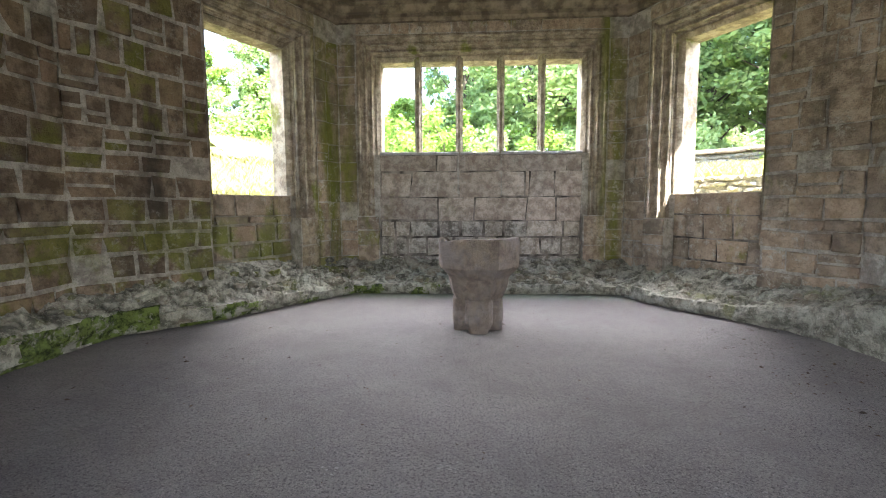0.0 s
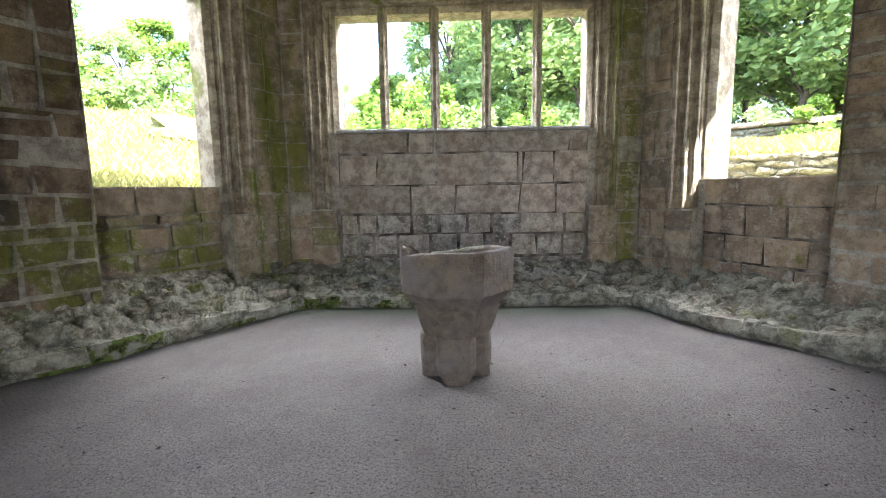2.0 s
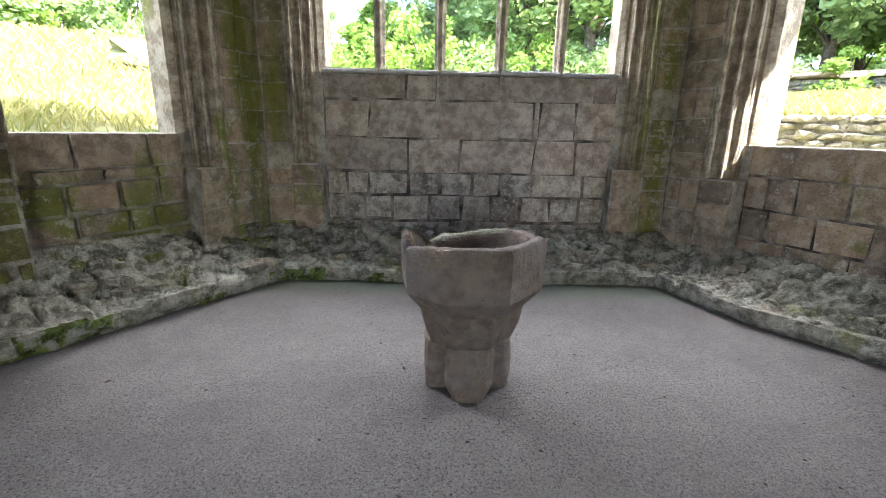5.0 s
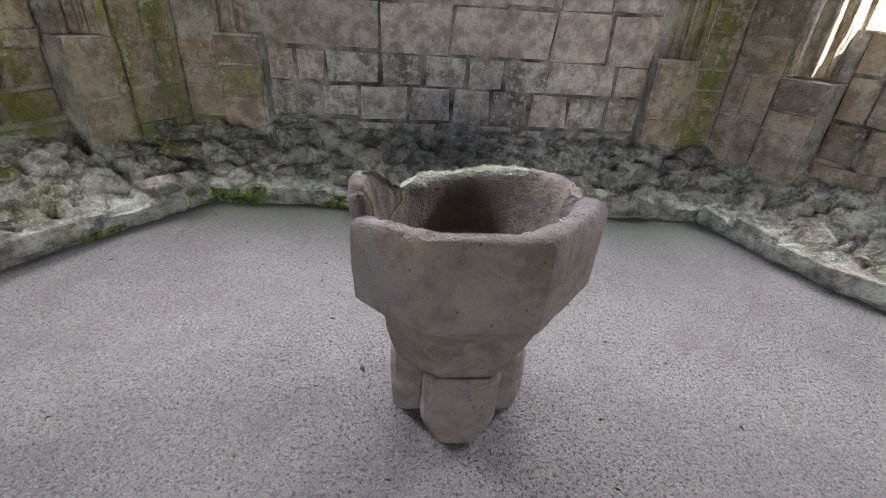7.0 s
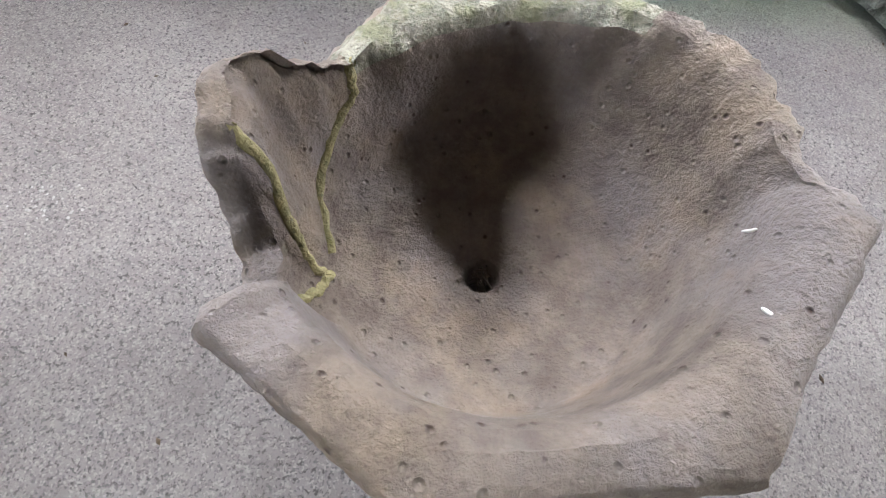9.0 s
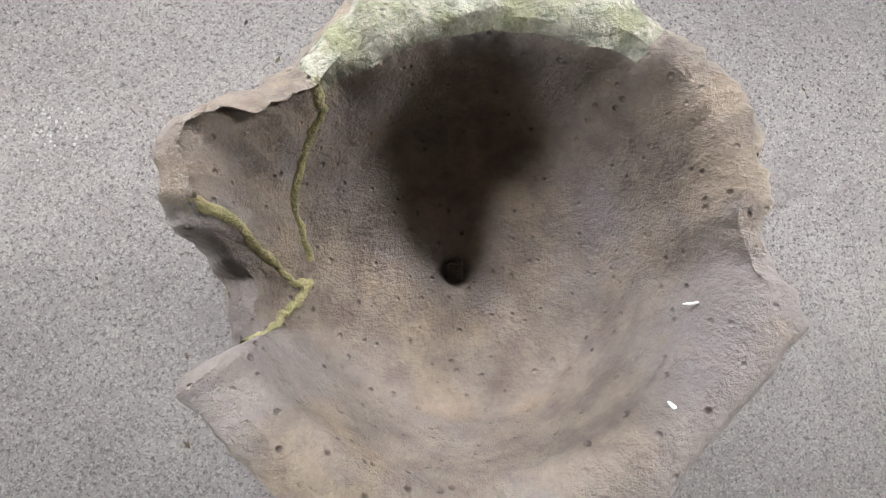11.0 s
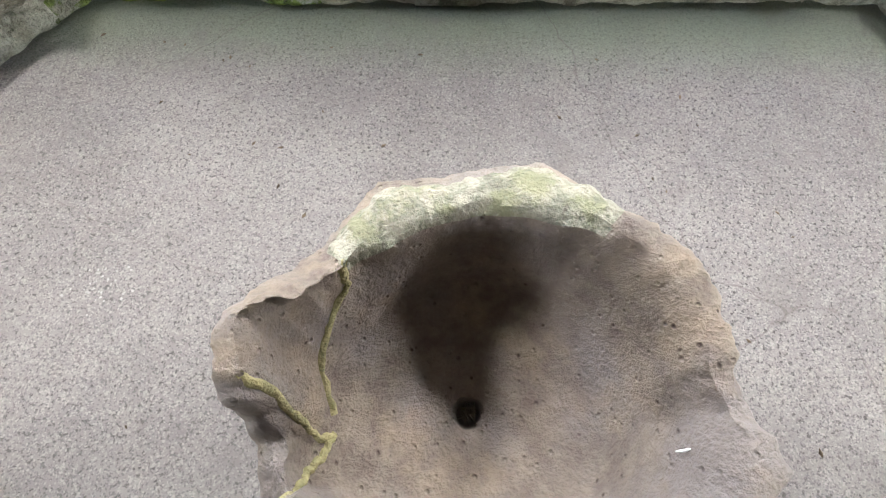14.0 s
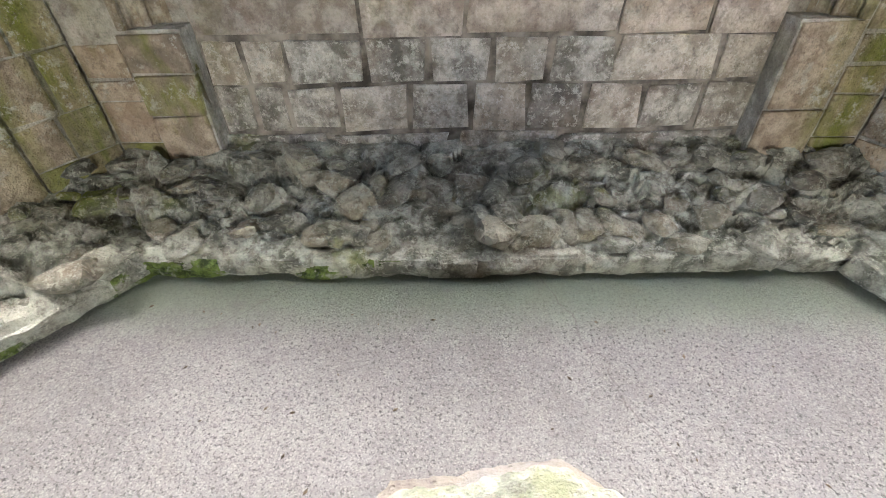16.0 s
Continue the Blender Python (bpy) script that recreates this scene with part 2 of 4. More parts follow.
# ---- mesh helpers ----
def mesh_of(name, verts, faces, mats, smooth=False, slots=None):
    me = bpy.data.meshes.new(name)
    me.from_pydata([tuple(v) for v in verts], [], faces)
    for m in mats if isinstance(mats, (list, tuple)) else [mats]:
        me.materials.append(m)
    if smooth:
        me.polygons.foreach_set("use_smooth", [True] * len(me.polygons))
    if slots is not None:
        me.polygons.foreach_set("material_index", slots)
    me.update()
    return me


def put(name, me, parent=None, m=None, label=""):
    ob = new(name, me)
    if m is not None:
        ob.matrix_basis = m
    if parent is not None:
        ob.parent = parent
    return tagged(ob, label)


def part(name, bm, material, parent, label="", smooth=False):
    me = bpy.data.meshes.new(name)
    bmesh.ops.recalc_face_normals(bm, faces=bm.faces)
    bm.to_mesh(me)
    bm.free()
    me.materials.append(material)
    if smooth:
        me.polygons.foreach_set("use_smooth", [True] * len(me.polygons))
    return put(name, me, parent, None, label)


def boxes(spans):
    """One bmesh of closed boxes (x0, x1, y0, y1, z0, z1)."""
    bm = bmesh.new()
    for x0, x1, y0, y1, z0, z1 in spans:
        m = Matrix.LocRotScale(((x0 + x1) / 2, (y0 + y1) / 2, (z0 + z1) / 2), None, (x1 - x0, y1 - y0, z1 - z0))
        bmesh.ops.create_cube(bm, size=1, matrix=m)
    return bm


def block_mesh(name, seed, mat, chip=0.035):
    """A dressed block of unit size with worn arrises: bevelled and a little out of square; its face looks to -y."""
    rnd = random.Random(seed)
    bm = bmesh.new()
    bmesh.ops.create_cube(bm, size=1)
    for v in bm.verts:
        v.co += Vector([rnd.uniform(-chip, chip) * k for k in (1, 0.5, 1)])
    front = [e for e in bm.edges if all(v.co.y < 0 for v in e.verts)]
    bmesh.ops.bevel(bm, geom=front, offset=0.055, segments=2, profile=0.6, affect="EDGES")
    for v in bm.verts:
        if v.co.y < -0.3:
            v.co += Vector((rnd.uniform(-1, 1), rnd.uniform(-2.2, 2.2), rnd.uniform(-1, 1))) * 0.012
    bmesh.ops.recalc_face_normals(bm, faces=bm.faces)
    me = bpy.data.meshes.new(name)
    bm.to_mesh(me)
    bm.free()
    me.materials.append(mat)
    me.polygons.foreach_set("use_smooth", [True] * len(me.polygons))
    return me


def rock_mesh(name, seed, mat, sub=2):
    bm = bmesh.new()
    bmesh.ops.create_icosphere(bm, subdivisions=sub, radius=1)
    off = Vector((seed * 7.3, seed * 3.1, seed * 1.7))
    for v in bm.verts:
        d = v.co.normalized()
        cube = 1 / max(abs(d.x), abs(d.y), abs(d.z))
        v.co = d * (0.3 + 0.55 * cube) * (1 + 0.38 * noise.noise(d * 1.3 + off) + 0.16 * noise.noise(d * 5 + off))
    me = bpy.data.meshes.new(name)
    bm.to_mesh(me)
    bm.free()
    me.materials.append(mat)
    return me


def frame_at(origin, along):
    """A wall's own frame: x along the wall, y outwards through it, z up."""
    a = Vector((along[0], along[1], 0)).normalized()
    out = Vector((-a.y, a.x, 0))
    return Matrix(((a.x, out.x, 0, origin[0]), (a.y, out.y, 0, origin[1]), (0, 0, 1, 0), (0, 0, 0, 1)))


# ---- plan ----
C62, S62 = math.cos(radians(62)), math.sin(radians(62))
P_LEFT, P_RIGHT, Y_WALL = (-0.41, 7.85), (4.12, 7.85), 7.85
LEN_L, LEN_R = 3.62, 3.0
W_END = (P_LEFT[0] - LEN_L * C62, P_LEFT[1] - LEN_L * S62)
E_END = (P_RIGHT[0] + LEN_R * C62, P_RIGHT[1] - LEN_R * S62)
Y_BACK, Z_TOP, THICK = -1.6, 4.75, 0.62
F_NORTH = frame_at((0, Y_WALL), (1, 0))
F_LEFT = frame_at(P_LEFT, (C62, S62))
F_RIGHT = frame_at(P_RIGHT, (C62, -S62))
F_WEST = frame_at((W_END[0], 0), (0, 1))
F_EAST = frame_at((E_END[0], 0), (0, -1))
F_BACK = frame_at((0, Y_BACK), (-1, 0))
BACK = 0.016  # how far the joints lie behind the block faces

floor = put("floor", mesh_of("floor", [(-2.6, -2.4, 0), (5.9, -2.4, 0), (5.9, 8.0, 0), (-2.6, 8.0, 0), (-2.6, -2.4, -0.3), (5.9, -2.4, -0.3), (5.9, 8.0, -0.3), (-2.6, 8.0, -0.3)],
            [(0, 1, 2, 3), (7, 6, 5, 4), (0, 4, 5, 1), (1, 5, 6, 2), (2, 6, 7, 3), (3, 7, 4, 0)], floor_mat))
tagged(floor, "worn pale concrete floor with dark aggregate flecks", "floor", "", "structure")


def wall(name, m, spans, label):
    ob = part(name, boxes(spans), mortar_mat, None)
    ob.matrix_basis = m
    return tagged(ob, label, "wall", "", "structure")


def ring_spans(u0, u1, h0, h1, zs, zh, panel):
    """Wall core from u0 to u1 round a recess h0..h1 whose low panel reaches zs and whose head is at zh."""
    return [(u0, h0, BACK, THICK, -0.2, Z_TOP), (h1, u1, BACK, THICK, -0.2, Z_TOP), (h0, h1, BACK, THICK, zh, Z_TOP), (h0, h1, panel + 0.035, THICK, -0.2, zs)]


NX0, NX1 = 0.22, 3.5  # the north window's span
MO = 0.33  # width of the moulded orders
wall_north = wall("wall_north", F_NORTH, ring_spans(-0.75, 4.45, NX0 - MO, NX1 + MO, 2.15, 3.66 + MO, 0.14) + [(NX0 - MO, NX0, BACK, THICK, -0.2, 1.15), (NX1, NX1 + MO, BACK, THICK, -0.2, 1.15)], "ashlar wall with a blocked lower light, stained green at the corners")
wall_left = wall("wall_left", F_LEFT, ring_spans(-LEN_L - 0.3, 0.0, -2.2, -0.49, 1.46, 3.62 + MO, 0.2) + [(-0.82, -0.49, BACK, THICK, -0.2, 1.13)], "damp ashlar wall with green algae on its lower courses")
wall_right = wall("wall_right", F_RIGHT, ring_spans(0.0, LEN_R + 0.3, 0.41, 2.06, 1.46, 3.62 + MO, 0.2) + [(0.41, 0.74, BACK, THICK, -0.2, 1.11)], "brown ashlar wall beside an open window")
wall_west = wall("wall_west", F_WEST, [(Y_BACK - THICK, W_END[1], BACK, THICK, -0.2, Z_TOP)], "dark damp ashlar wall with flaking mortar")
wall_east = wall("wall_east", F_EAST, [(-E_END[1], -Y_BACK + THICK, BACK, THICK, -0.2, Z_TOP)], "brown ashlar wall with pale mortar joints")
# never in view; the doorway is assumed, sized for the light it lets in
wall_back = wall("wall_back", F_BACK, [(-E_END[0], -2.9, 0, THICK, -0.2, Z_TOP), (-0.7, -W_END[0], 0, THICK, -0.2, Z_TOP), (-2.9, -0.7, 0, THICK, 2.5, Z_TOP)], "plain stone wall with an assumed wide doorway")

ceiling = tagged(part("ceiling", boxes([(-3.2, 6.5, Y_BACK - 0.7, 8.6, Z_TOP, Z_TOP + 0.25)]), ceiling_mat, None), "dark timber ceiling", "ceiling", "", "structure")


def moulding_profile():
    """Offsets from the opening's edge and depths of three worn orders: fillets, rolls and hollows."""
    pts = [(MO, 0.0), (MO - 0.02, -0.012)]
    o, d = MO - 0.02, -0.012
    for w, dep in ((0.085, 0.1), (0.085, 0.1), (0.075, 0.1)):
        for k in range(5):
            a = math.pi * (0.5 - k / 4 * 0.95)
            pts.append((o - 0.02 - 0.02 * math.cos(a) * 0.9 + 0.004, d + 0.02 - 0.022 * math.sin(a)))
        pts += [(o - 0.036, d + dep * 0.55), (o - 0.042, d + dep * 0.8), (o - 0.055, d + dep * 0.93), (o - w + 0.012, d + dep), (o - w, d + dep - 0.012)]
        o, d = o - w, d + dep - 0.012
    pts += [(0.03, d + 0.03), (0.0, d + 0.06), (0.0, THICK - 0.02), (MO - 0.01, THICK - 0.02)]
    return pts


def sweep_moulding(name, m, s0, s1, zb, zh, label, k0=1.0, k1=1.0):
    """The orders run up one jamb, across the head and down the other (k0, k1: how wide on each jamb); courses of the jambs are cut with fine joints."""
    prof = moulding_profile()
    rings, rnd = [], random.Random(name)
    def ring(kind, t):
        out = []
        for i, (o, d) in enumerate(prof):
            if kind == "l":
                p = (s0 - o * k0, d, t)
            elif kind == "lc":
                p = (s0 - o * k0, d, zh + o)
            elif kind == "h":
                p = (t, d, zh + o)
            elif kind == "rc":
                p = (s1 + o * k1, d, zh + o)
            else:
                p = (s1 + o * k1, d, t)
            wear = 0.007 * noise.noise(Vector((p[0] * 5 + i * 3.7, p[2] * 5, i * 1.9))) + 0.012 * max(0, noise.noise(Vector((p[0] * 2.2 + i, p[2] * 3.1, 5 + i * 0.7))) - 0.25)
            out.append((p[0], p[1] + wear * 1.3, p[2]) if i not in (0, len(prof) - 1, len(prof) - 2) else p)
        return out
    n = 34
    for k in range(n):
        rings.append(ring("l", zb + (zh - 0.02 - zb) * k / (n - 1)))
    rings.append(ring("lc", 0))
    k_h = max(6, int((s1 - s0) * 9))
    for k in range(1, k_h):
        rings.append(ring("h", s0 + (s1 - s0) * k / k_h))
    rings.append(ring("rc", 0))
    for k in reversed(range(n)):
        rings.append(ring("r", zb + (zh - 0.02 - zb) * k / (n - 1)))
    np_ = len(prof)
    verts = [v for r in rings for v in r]
    faces = []
    for a in range(len(rings) - 1):
        for i in range(np_):
            j = (i + 1) % np_
            faces.append((a * np_ + i, (a + 1) * np_ + i, (a + 1) * np_ + j, a * np_ + j))
    faces += [tuple(range(np_)), tuple(reversed(range((len(rings) - 1) * np_, len(rings) * np_)))]
    bm = bmesh.new()
    vs = [bm.verts.new(v) for v in verts]
    for f in faces:
        bm.faces.new([vs[i] for i in f])
    ob = part(name, bm, mould_mat, None)
    ob.matrix_basis = m
    return tagged(ob, label, "window", "", "structure")


window_1 = sweep_moulding("window_1", F_NORTH, NX0, NX1, 1.15, 3.66, "unglazed stone window of five lights with worn mouldings")
window_2 = sweep_moulding("window_2", F_LEFT, -2.15, -0.82, 1.13, 3.62, "empty window opening with an eroded moulded jamb", 0.15, 1.0)
window_3 = sweep_moulding("window_3", F_RIGHT, 0.74, 2.01, 1.12, 3.62, "empty window opening with a sunlit moulded jamb", 1.0, 0.15)


def mullion_bm(x):
    """A slender mullion with hollow chamfers on both sides, canted fillets front and back."""
    prof = [(-0.02, 0.0), (0.02, 0.0), (0.03, 0.03), (0.036, 0.07), (0.06, 0.1), (0.06, 0.15), (0.036, 0.19), (0.03, 0.23), (0.02, 0.26), (-0.02, 0.26), (-0.03, 0.23), (-0.036, 0.19), (-0.06, 0.15), (-0.06, 0.1), (-0.036, 0.07), (-0.03, 0.03)]
    bm = bmesh.new()
    rows = []
    for k in range(15):
        z = 2.15 + 1.53 * k / 14
        rows.append([bm.verts.new((x + px + 0.004 * noise.noise(Vector((x, i, z * 4))), 0.12 + py, z)) for i, (px, py) in enumerate(prof)])
    for a, b in zip(rows, rows[1:]):
        for i in range(len(prof)):
            j = (i + 1) % len(prof)
            bm.faces.new((a[i], b[i], b[j], a[j]))
    bm.faces.new(rows[0])
    bm.faces.new(rows[-1])
    return bm


for mx in (0.855, 1.525, 2.195, 2.85):
    part("mullion", mullion_bm(mx), mould_mat, window_1)


def sill_bm(u0, u1, y0, y1, z0, z1, seed):
    """A slab with a worn, slightly wavy front arris."""
    bm = bmesh.new()
    rnd = random.Random(seed)
    rows = []
    n = max(4, int((u1 - u0) / 0.12))
    for k in range(n + 1):
        u = u0 + (u1 - u0) * k / n
        w = rnd.uniform(-0.006, 0.006)
        rows.append([bm.verts.new(c) for c in ((u, y0 + w, z0), (u, y0 + w, z1 - 0.02), (u, y0 + 0.018 + w, z1 + w), (u, y1, z1), (u, y1, z0))])
    for a, b in zip(rows, rows[1:]):
        for i in range(5):
            j = (i + 1) % 5
            bm.faces.new((a[i], b[i], b[j], a[j]))
    bm.faces.new(rows[0])
    bm.faces.new(rows[-1])
    return bm


for k, (a, b) in enumerate(((0.225, 0.85), (0.86, 1.52), (1.53, 2.19), (2.20, 2.845), (2.855, 3.495))):
    part("window_sill", sill_bm(a, b, 0.115 - 0.006 * (k % 2), 0.5, 2.14, 2.19 - 0.006 * (k % 3), k), sill_mat, window_1)

# cornice: stacked, stepped courses on the three far walls and the side walls
def cornice(m, u0, u1):
    prof = [(0.0, 4.16), (-0.05, 4.17), (-0.07, 4.22), (-0.06, 4.28), (-0.1, 4.30), (-0.14, 4.38), (-0.13, 4.44), (-0.19, 4.46), (-0.22, 4.55), (-0.2, 4.63), (-0.24, 4.65), (-0.26, 4.74), (0.0, 4.74)]
    bm = bmesh.new()
    rows = []
    n = int((u1 - u0) / 0.1)
    for k in range(n + 1):
        t = k / n
        u = u0 + (u1 - u0) * t
        rows.append([bm.verts.new((u, y + 0.012 * noise.noise(Vector((u * 3, i * 2.1, 0))), z + 0.006 * noise.noise(Vector((u * 2, i, 9))))) for i, (y, z) in enumerate(prof)])
    for a, b in zip(rows, rows[1:]):
        for i in range(len(prof)):
            j = (i + 1) % len(prof)
            bm.faces.new((a[i], b[i], b[j], a[j]))
    bm.faces.new(rows[0])
    bm.faces.new(rows[-1])
    ob = part("cornice", bm, cornice_mat, None)
    ob.matrix_basis = m
    return tagged(ob, "weathered stepped stone cornice below the ceiling", "cornice", "", "structure")


cornice(F_NORTH, -0.5, 4.2)
cornice(F_LEFT, -LEN_L, 0.05)
cornice(F_RIGHT, -0.05, LEN_R)

# ---- bench of robbed masonry along the foot of the walls ----
EDGE = [((-1.82, -1.5), (-2.35, -1.5), 0.3, 0.5), ((-1.82, 3.75), (-2.35, 3.75), 0.3, 0.55), ((-1.76, 4.77), (-2.35, 4.65), 0.26, 0.6), ((-1.46, 5.03), (-2.1, 5.2), 0.2, 0.6),
        ((-1.10, 5.41), (-1.75, 5.77), 0.18, 0.58), ((-0.66, 6.15), (-1.3, 6.55), 0.17, 0.55), ((-0.01, 7.11), (-0.7, 7.95), 0.15, 0.5), ((1.0, 7.10), (0.95, 8.05), 0.14, 0.47), ((1.8, 7.10), (1.8, 8.05), 0.14, 0.46),
        ((3.83, 7.16), (4.35, 8.05), 0.15, 0.52), ((4.17, 6.25), (5.05, 6.8), 0.14, 0.5), ((4.6, 5.77), (5.4, 6.05), 0.14, 0.5), ((4.97, 5.08), (5.7, 5.25), 0.3, 0.54), ((5.07, 4.45), (5.7, 4.45), 0.42, 0.57), ((5.09, -1.5), (5.7, -1.5), 0.42, 0.57)]


def edge_at(t):
    """Front point, back point, kerb height and height at the wall, t metres along the bench's front."""
    for a, b in zip(EDGE, EDGE[1:]):
        d = math.dist(a[0], b[0])
        if t <= d or b is EDGE[-1]:
            k = min(1, t / d)
            mix = lambda p, q: p + (q - p) * k
            return (Vector((mix(a[0][0], b[0][0]), mix(a[0][1], b[0][1]))), Vector((mix(a[1][0], b[1][0]), mix(a[1][1], b[1][1]))), mix(a[2], b[2]), mix(a[3], b[3]))
        t -= d


BENCH_LEN = sum(math.dist(a[0], b[0]) for a, b in zip(EDGE, EDGE[1:]))


def bench_height(p, v, low, high):
    """Rubble top: rises to the wall in broken shelves."""
    q = Vector((p.x, p.y, 0))
    rise = low + (high - low) * (0.75 * v + 0.25 * (math.floor(v * 3 + 0.4 * noise.noise(q * 2.3)) / 3))
    warp = Vector((noise.noise(q * 4), noise.noise(q * 4 + Vector((9, 0, 0))), 0)) * 0.35
    (d1, d2, d3, d4), (c1, *others) = noise.voronoi(Vector((q.x * 4.2, q.y * 5.6, 0)) + warp)
    tilt = (q.x * 4.2 + warp.x - c1.x) * 0.06 * math.sin(c1.x * 9) + (q.y * 5.6 + warp.y - c1.y) * 0.07 * math.sin(c1.y * 7)
    stone_top = 0.06 * (noise.noise(c1 * 3.7) * 0.9) + tilt
    gap = max(0, 1 - (d2 - d1) / 0.16)
    amp = min(1, v * 5) * (1 - 0.85 * max(0, (v - 0.75) / 0.25))
    return rise + amp * (stone_top - 0.045 * gap * gap + 0.028 * noise.fractal(q * 8, 0.6, 2.2, 6)) + 0.012 * noise.noise(q * 21) + 0.008 * noise.noise(q * 47)


def build_bench():
    verts, faces, slots = [], [], []
    n_u, n_v = int(BENCH_LEN / 0.024), 46
    for i in range(n_u + 1):
        front, back, low, high = edge_at(BENCH_LEN * i / n_u)
        axis = (back - front).normalized()
        for j in range(n_v + 1):
            if j < 7:
                z = -0.02 + (low + 0.01) * j / 7
                q = Vector((front.x * 5, front.y * 5, z * 9))
                under = 0.05 * (1 - j / 7) ** 2
                p = front + axis * (0.045 * noise.fractal(q, 0.9, 2.0, 4) + under + 0.02)
            else:
                v = (j - 7) / (n_v - 7)
                p = front.lerp(back, 0.03 + 0.97 * v)
                z = bench_height(p, v, low, high) if v < 1 else high
            verts.append((p.x, p.y, z))
    for i in range(n_u):
        for j in range(n_v):
            a = i * (n_v + 1) + j
            faces.append((a, a + 1, a + n_v + 2, a + n_v + 1))
            z, y = verts[a][2], verts[a][1]
            mossy = j < 7 and verts[a][0] < 1.4 and noise.noise(Vector(verts[a]) * 2.2) > -0.15
            slots.append(1 if mossy else 0)
    me = mesh_of("stone_bench", verts, faces, [bench_mat, moss_mat], False, slots)
    return tagged(put("stone_bench", me), "low robbed rubble bench with mossy kerb along the walls", "stone bench")


bench = build_bench()

# ---- the font ----
FX, FY = 1.79, 5.29
CORNERS = [(-108.5, 0.443), (-63.5, 0.443), (-16.5, 0.44), (28.0, 0.435), (72.0, 0.435), (117.0, 0.43), (168.5, 0.428), (215.5, 0.44)]


def octagon(theta):
    """Radius of the eight-sided bowl towards theta degrees."""
    for k in range(8):
        a0, r0 = CORNERS[k]
        a1, r1 = CORNERS[(k + 1) % 8]
        if k == 7:
            a1 += 360
        t = (theta - a0) % 360
        if t <= a1 - a0:
            p = Vector((r0, 0))
            w = radians(a1 - a0)
            q = Vector((r1 * math.cos(w), r1 * math.sin(w)))
            d = Vector((math.cos(radians(t)), math.sin(radians(t))))
            e = q - p
            return (p.x * e.y - p.y * e.x) / (d.x * e.y - d.y * e.x)
    return 0.4


def flat_at(theta, a, b, soft):
    """1 between a and b degrees, fading over soft degrees."""
    mid, half = (a + b) / 2, (b - a) / 2
    d = abs((theta - mid + 180) % 360 - 180) - half
    t = min(1, max(0, 0.5 - d / soft))
    return t * t * (3 - 2 * t)


RIM_Z = {0: 0.945, 20: 0.945, 47: 0.94, 70: 0.918, 85: 0.905, 100: 0.895, 118: 0.885, 128: 0.875, 140: 0.862, 150: 0.885, 157: 0.925, 164: 0.963, 172: 0.968, 180: 0.952, 186: 0.925, 191: 0.865, 198: 0.81, 211: 0.79,
         213: 0.93, 216: 0.94, 235: 0.963, 251: 0.97, 300: 0.97, 343: 0.974, 349: 0.972, 353: 0.95}
RIM_OUT = {0: 0.382, 13: 0.408, 23: 0.42, 38: 0.402, 49: 0.386, 57: 0.387, 68: 0.389, 77: 0.384, 85: 0.365, 100: 0.35, 118: 0.377, 129: 0.37, 146: 0.337, 158: 0.341, 163: 0.375, 168: 0.414, 187: 0.392, 192: 0.37, 199: 0.36, 211: 0.385,
           213: 0.43, 351: 0.396}
RIM_IN = {4: 0.326, 35: 0.328, 48: 0.315, 65: 0.292, 83: 0.284, 102: 0.277, 124: 0.275, 140: 0.298, 155: 0.318, 163: 0.345, 168: 0.36, 177: 0.344, 184: 0.335, 195: 0.338, 209: 0.352, 213: 0.342, 237: 0.343, 255: 0.345, 285: 0.336,
          307: 0.324, 326: 0.326, 343: 0.338, 352: 0.343}


def round_table(table, th):
    """The value towards th degrees, eased between the angles named."""
    keys = sorted(table)
    th %= 360
    for a, b in zip([keys[-1] - 360] + keys, keys + [keys[0] + 360]):
        if a <= th <= b:
            t = (th - a) / (b - a)
            return table[a % 360] + (table[b % 360] - table[a % 360]) * t * t * (3 - 2 * t)


def rim_height(th):
    return round_table(RIM_Z, th) + 0.006 * noise.noise(Vector((th * 0.11, 3, 0))) 


def rim_inner(th):
    return round_table(RIM_IN, th)


def rim_outer(th):
    whole = octagon(th) - 0.004
    worn = round_table(RIM_OUT, th) + 0.009 * noise.noise(Vector((th * 0.16, 0, 7)))
    broken = 1 - flat_at(th, 212.5, 350, 2)
    return whole + (min(worn, whole) - whole) * broken


BX, BY = -0.005, -0.045  # the hollow's middle, from the font's


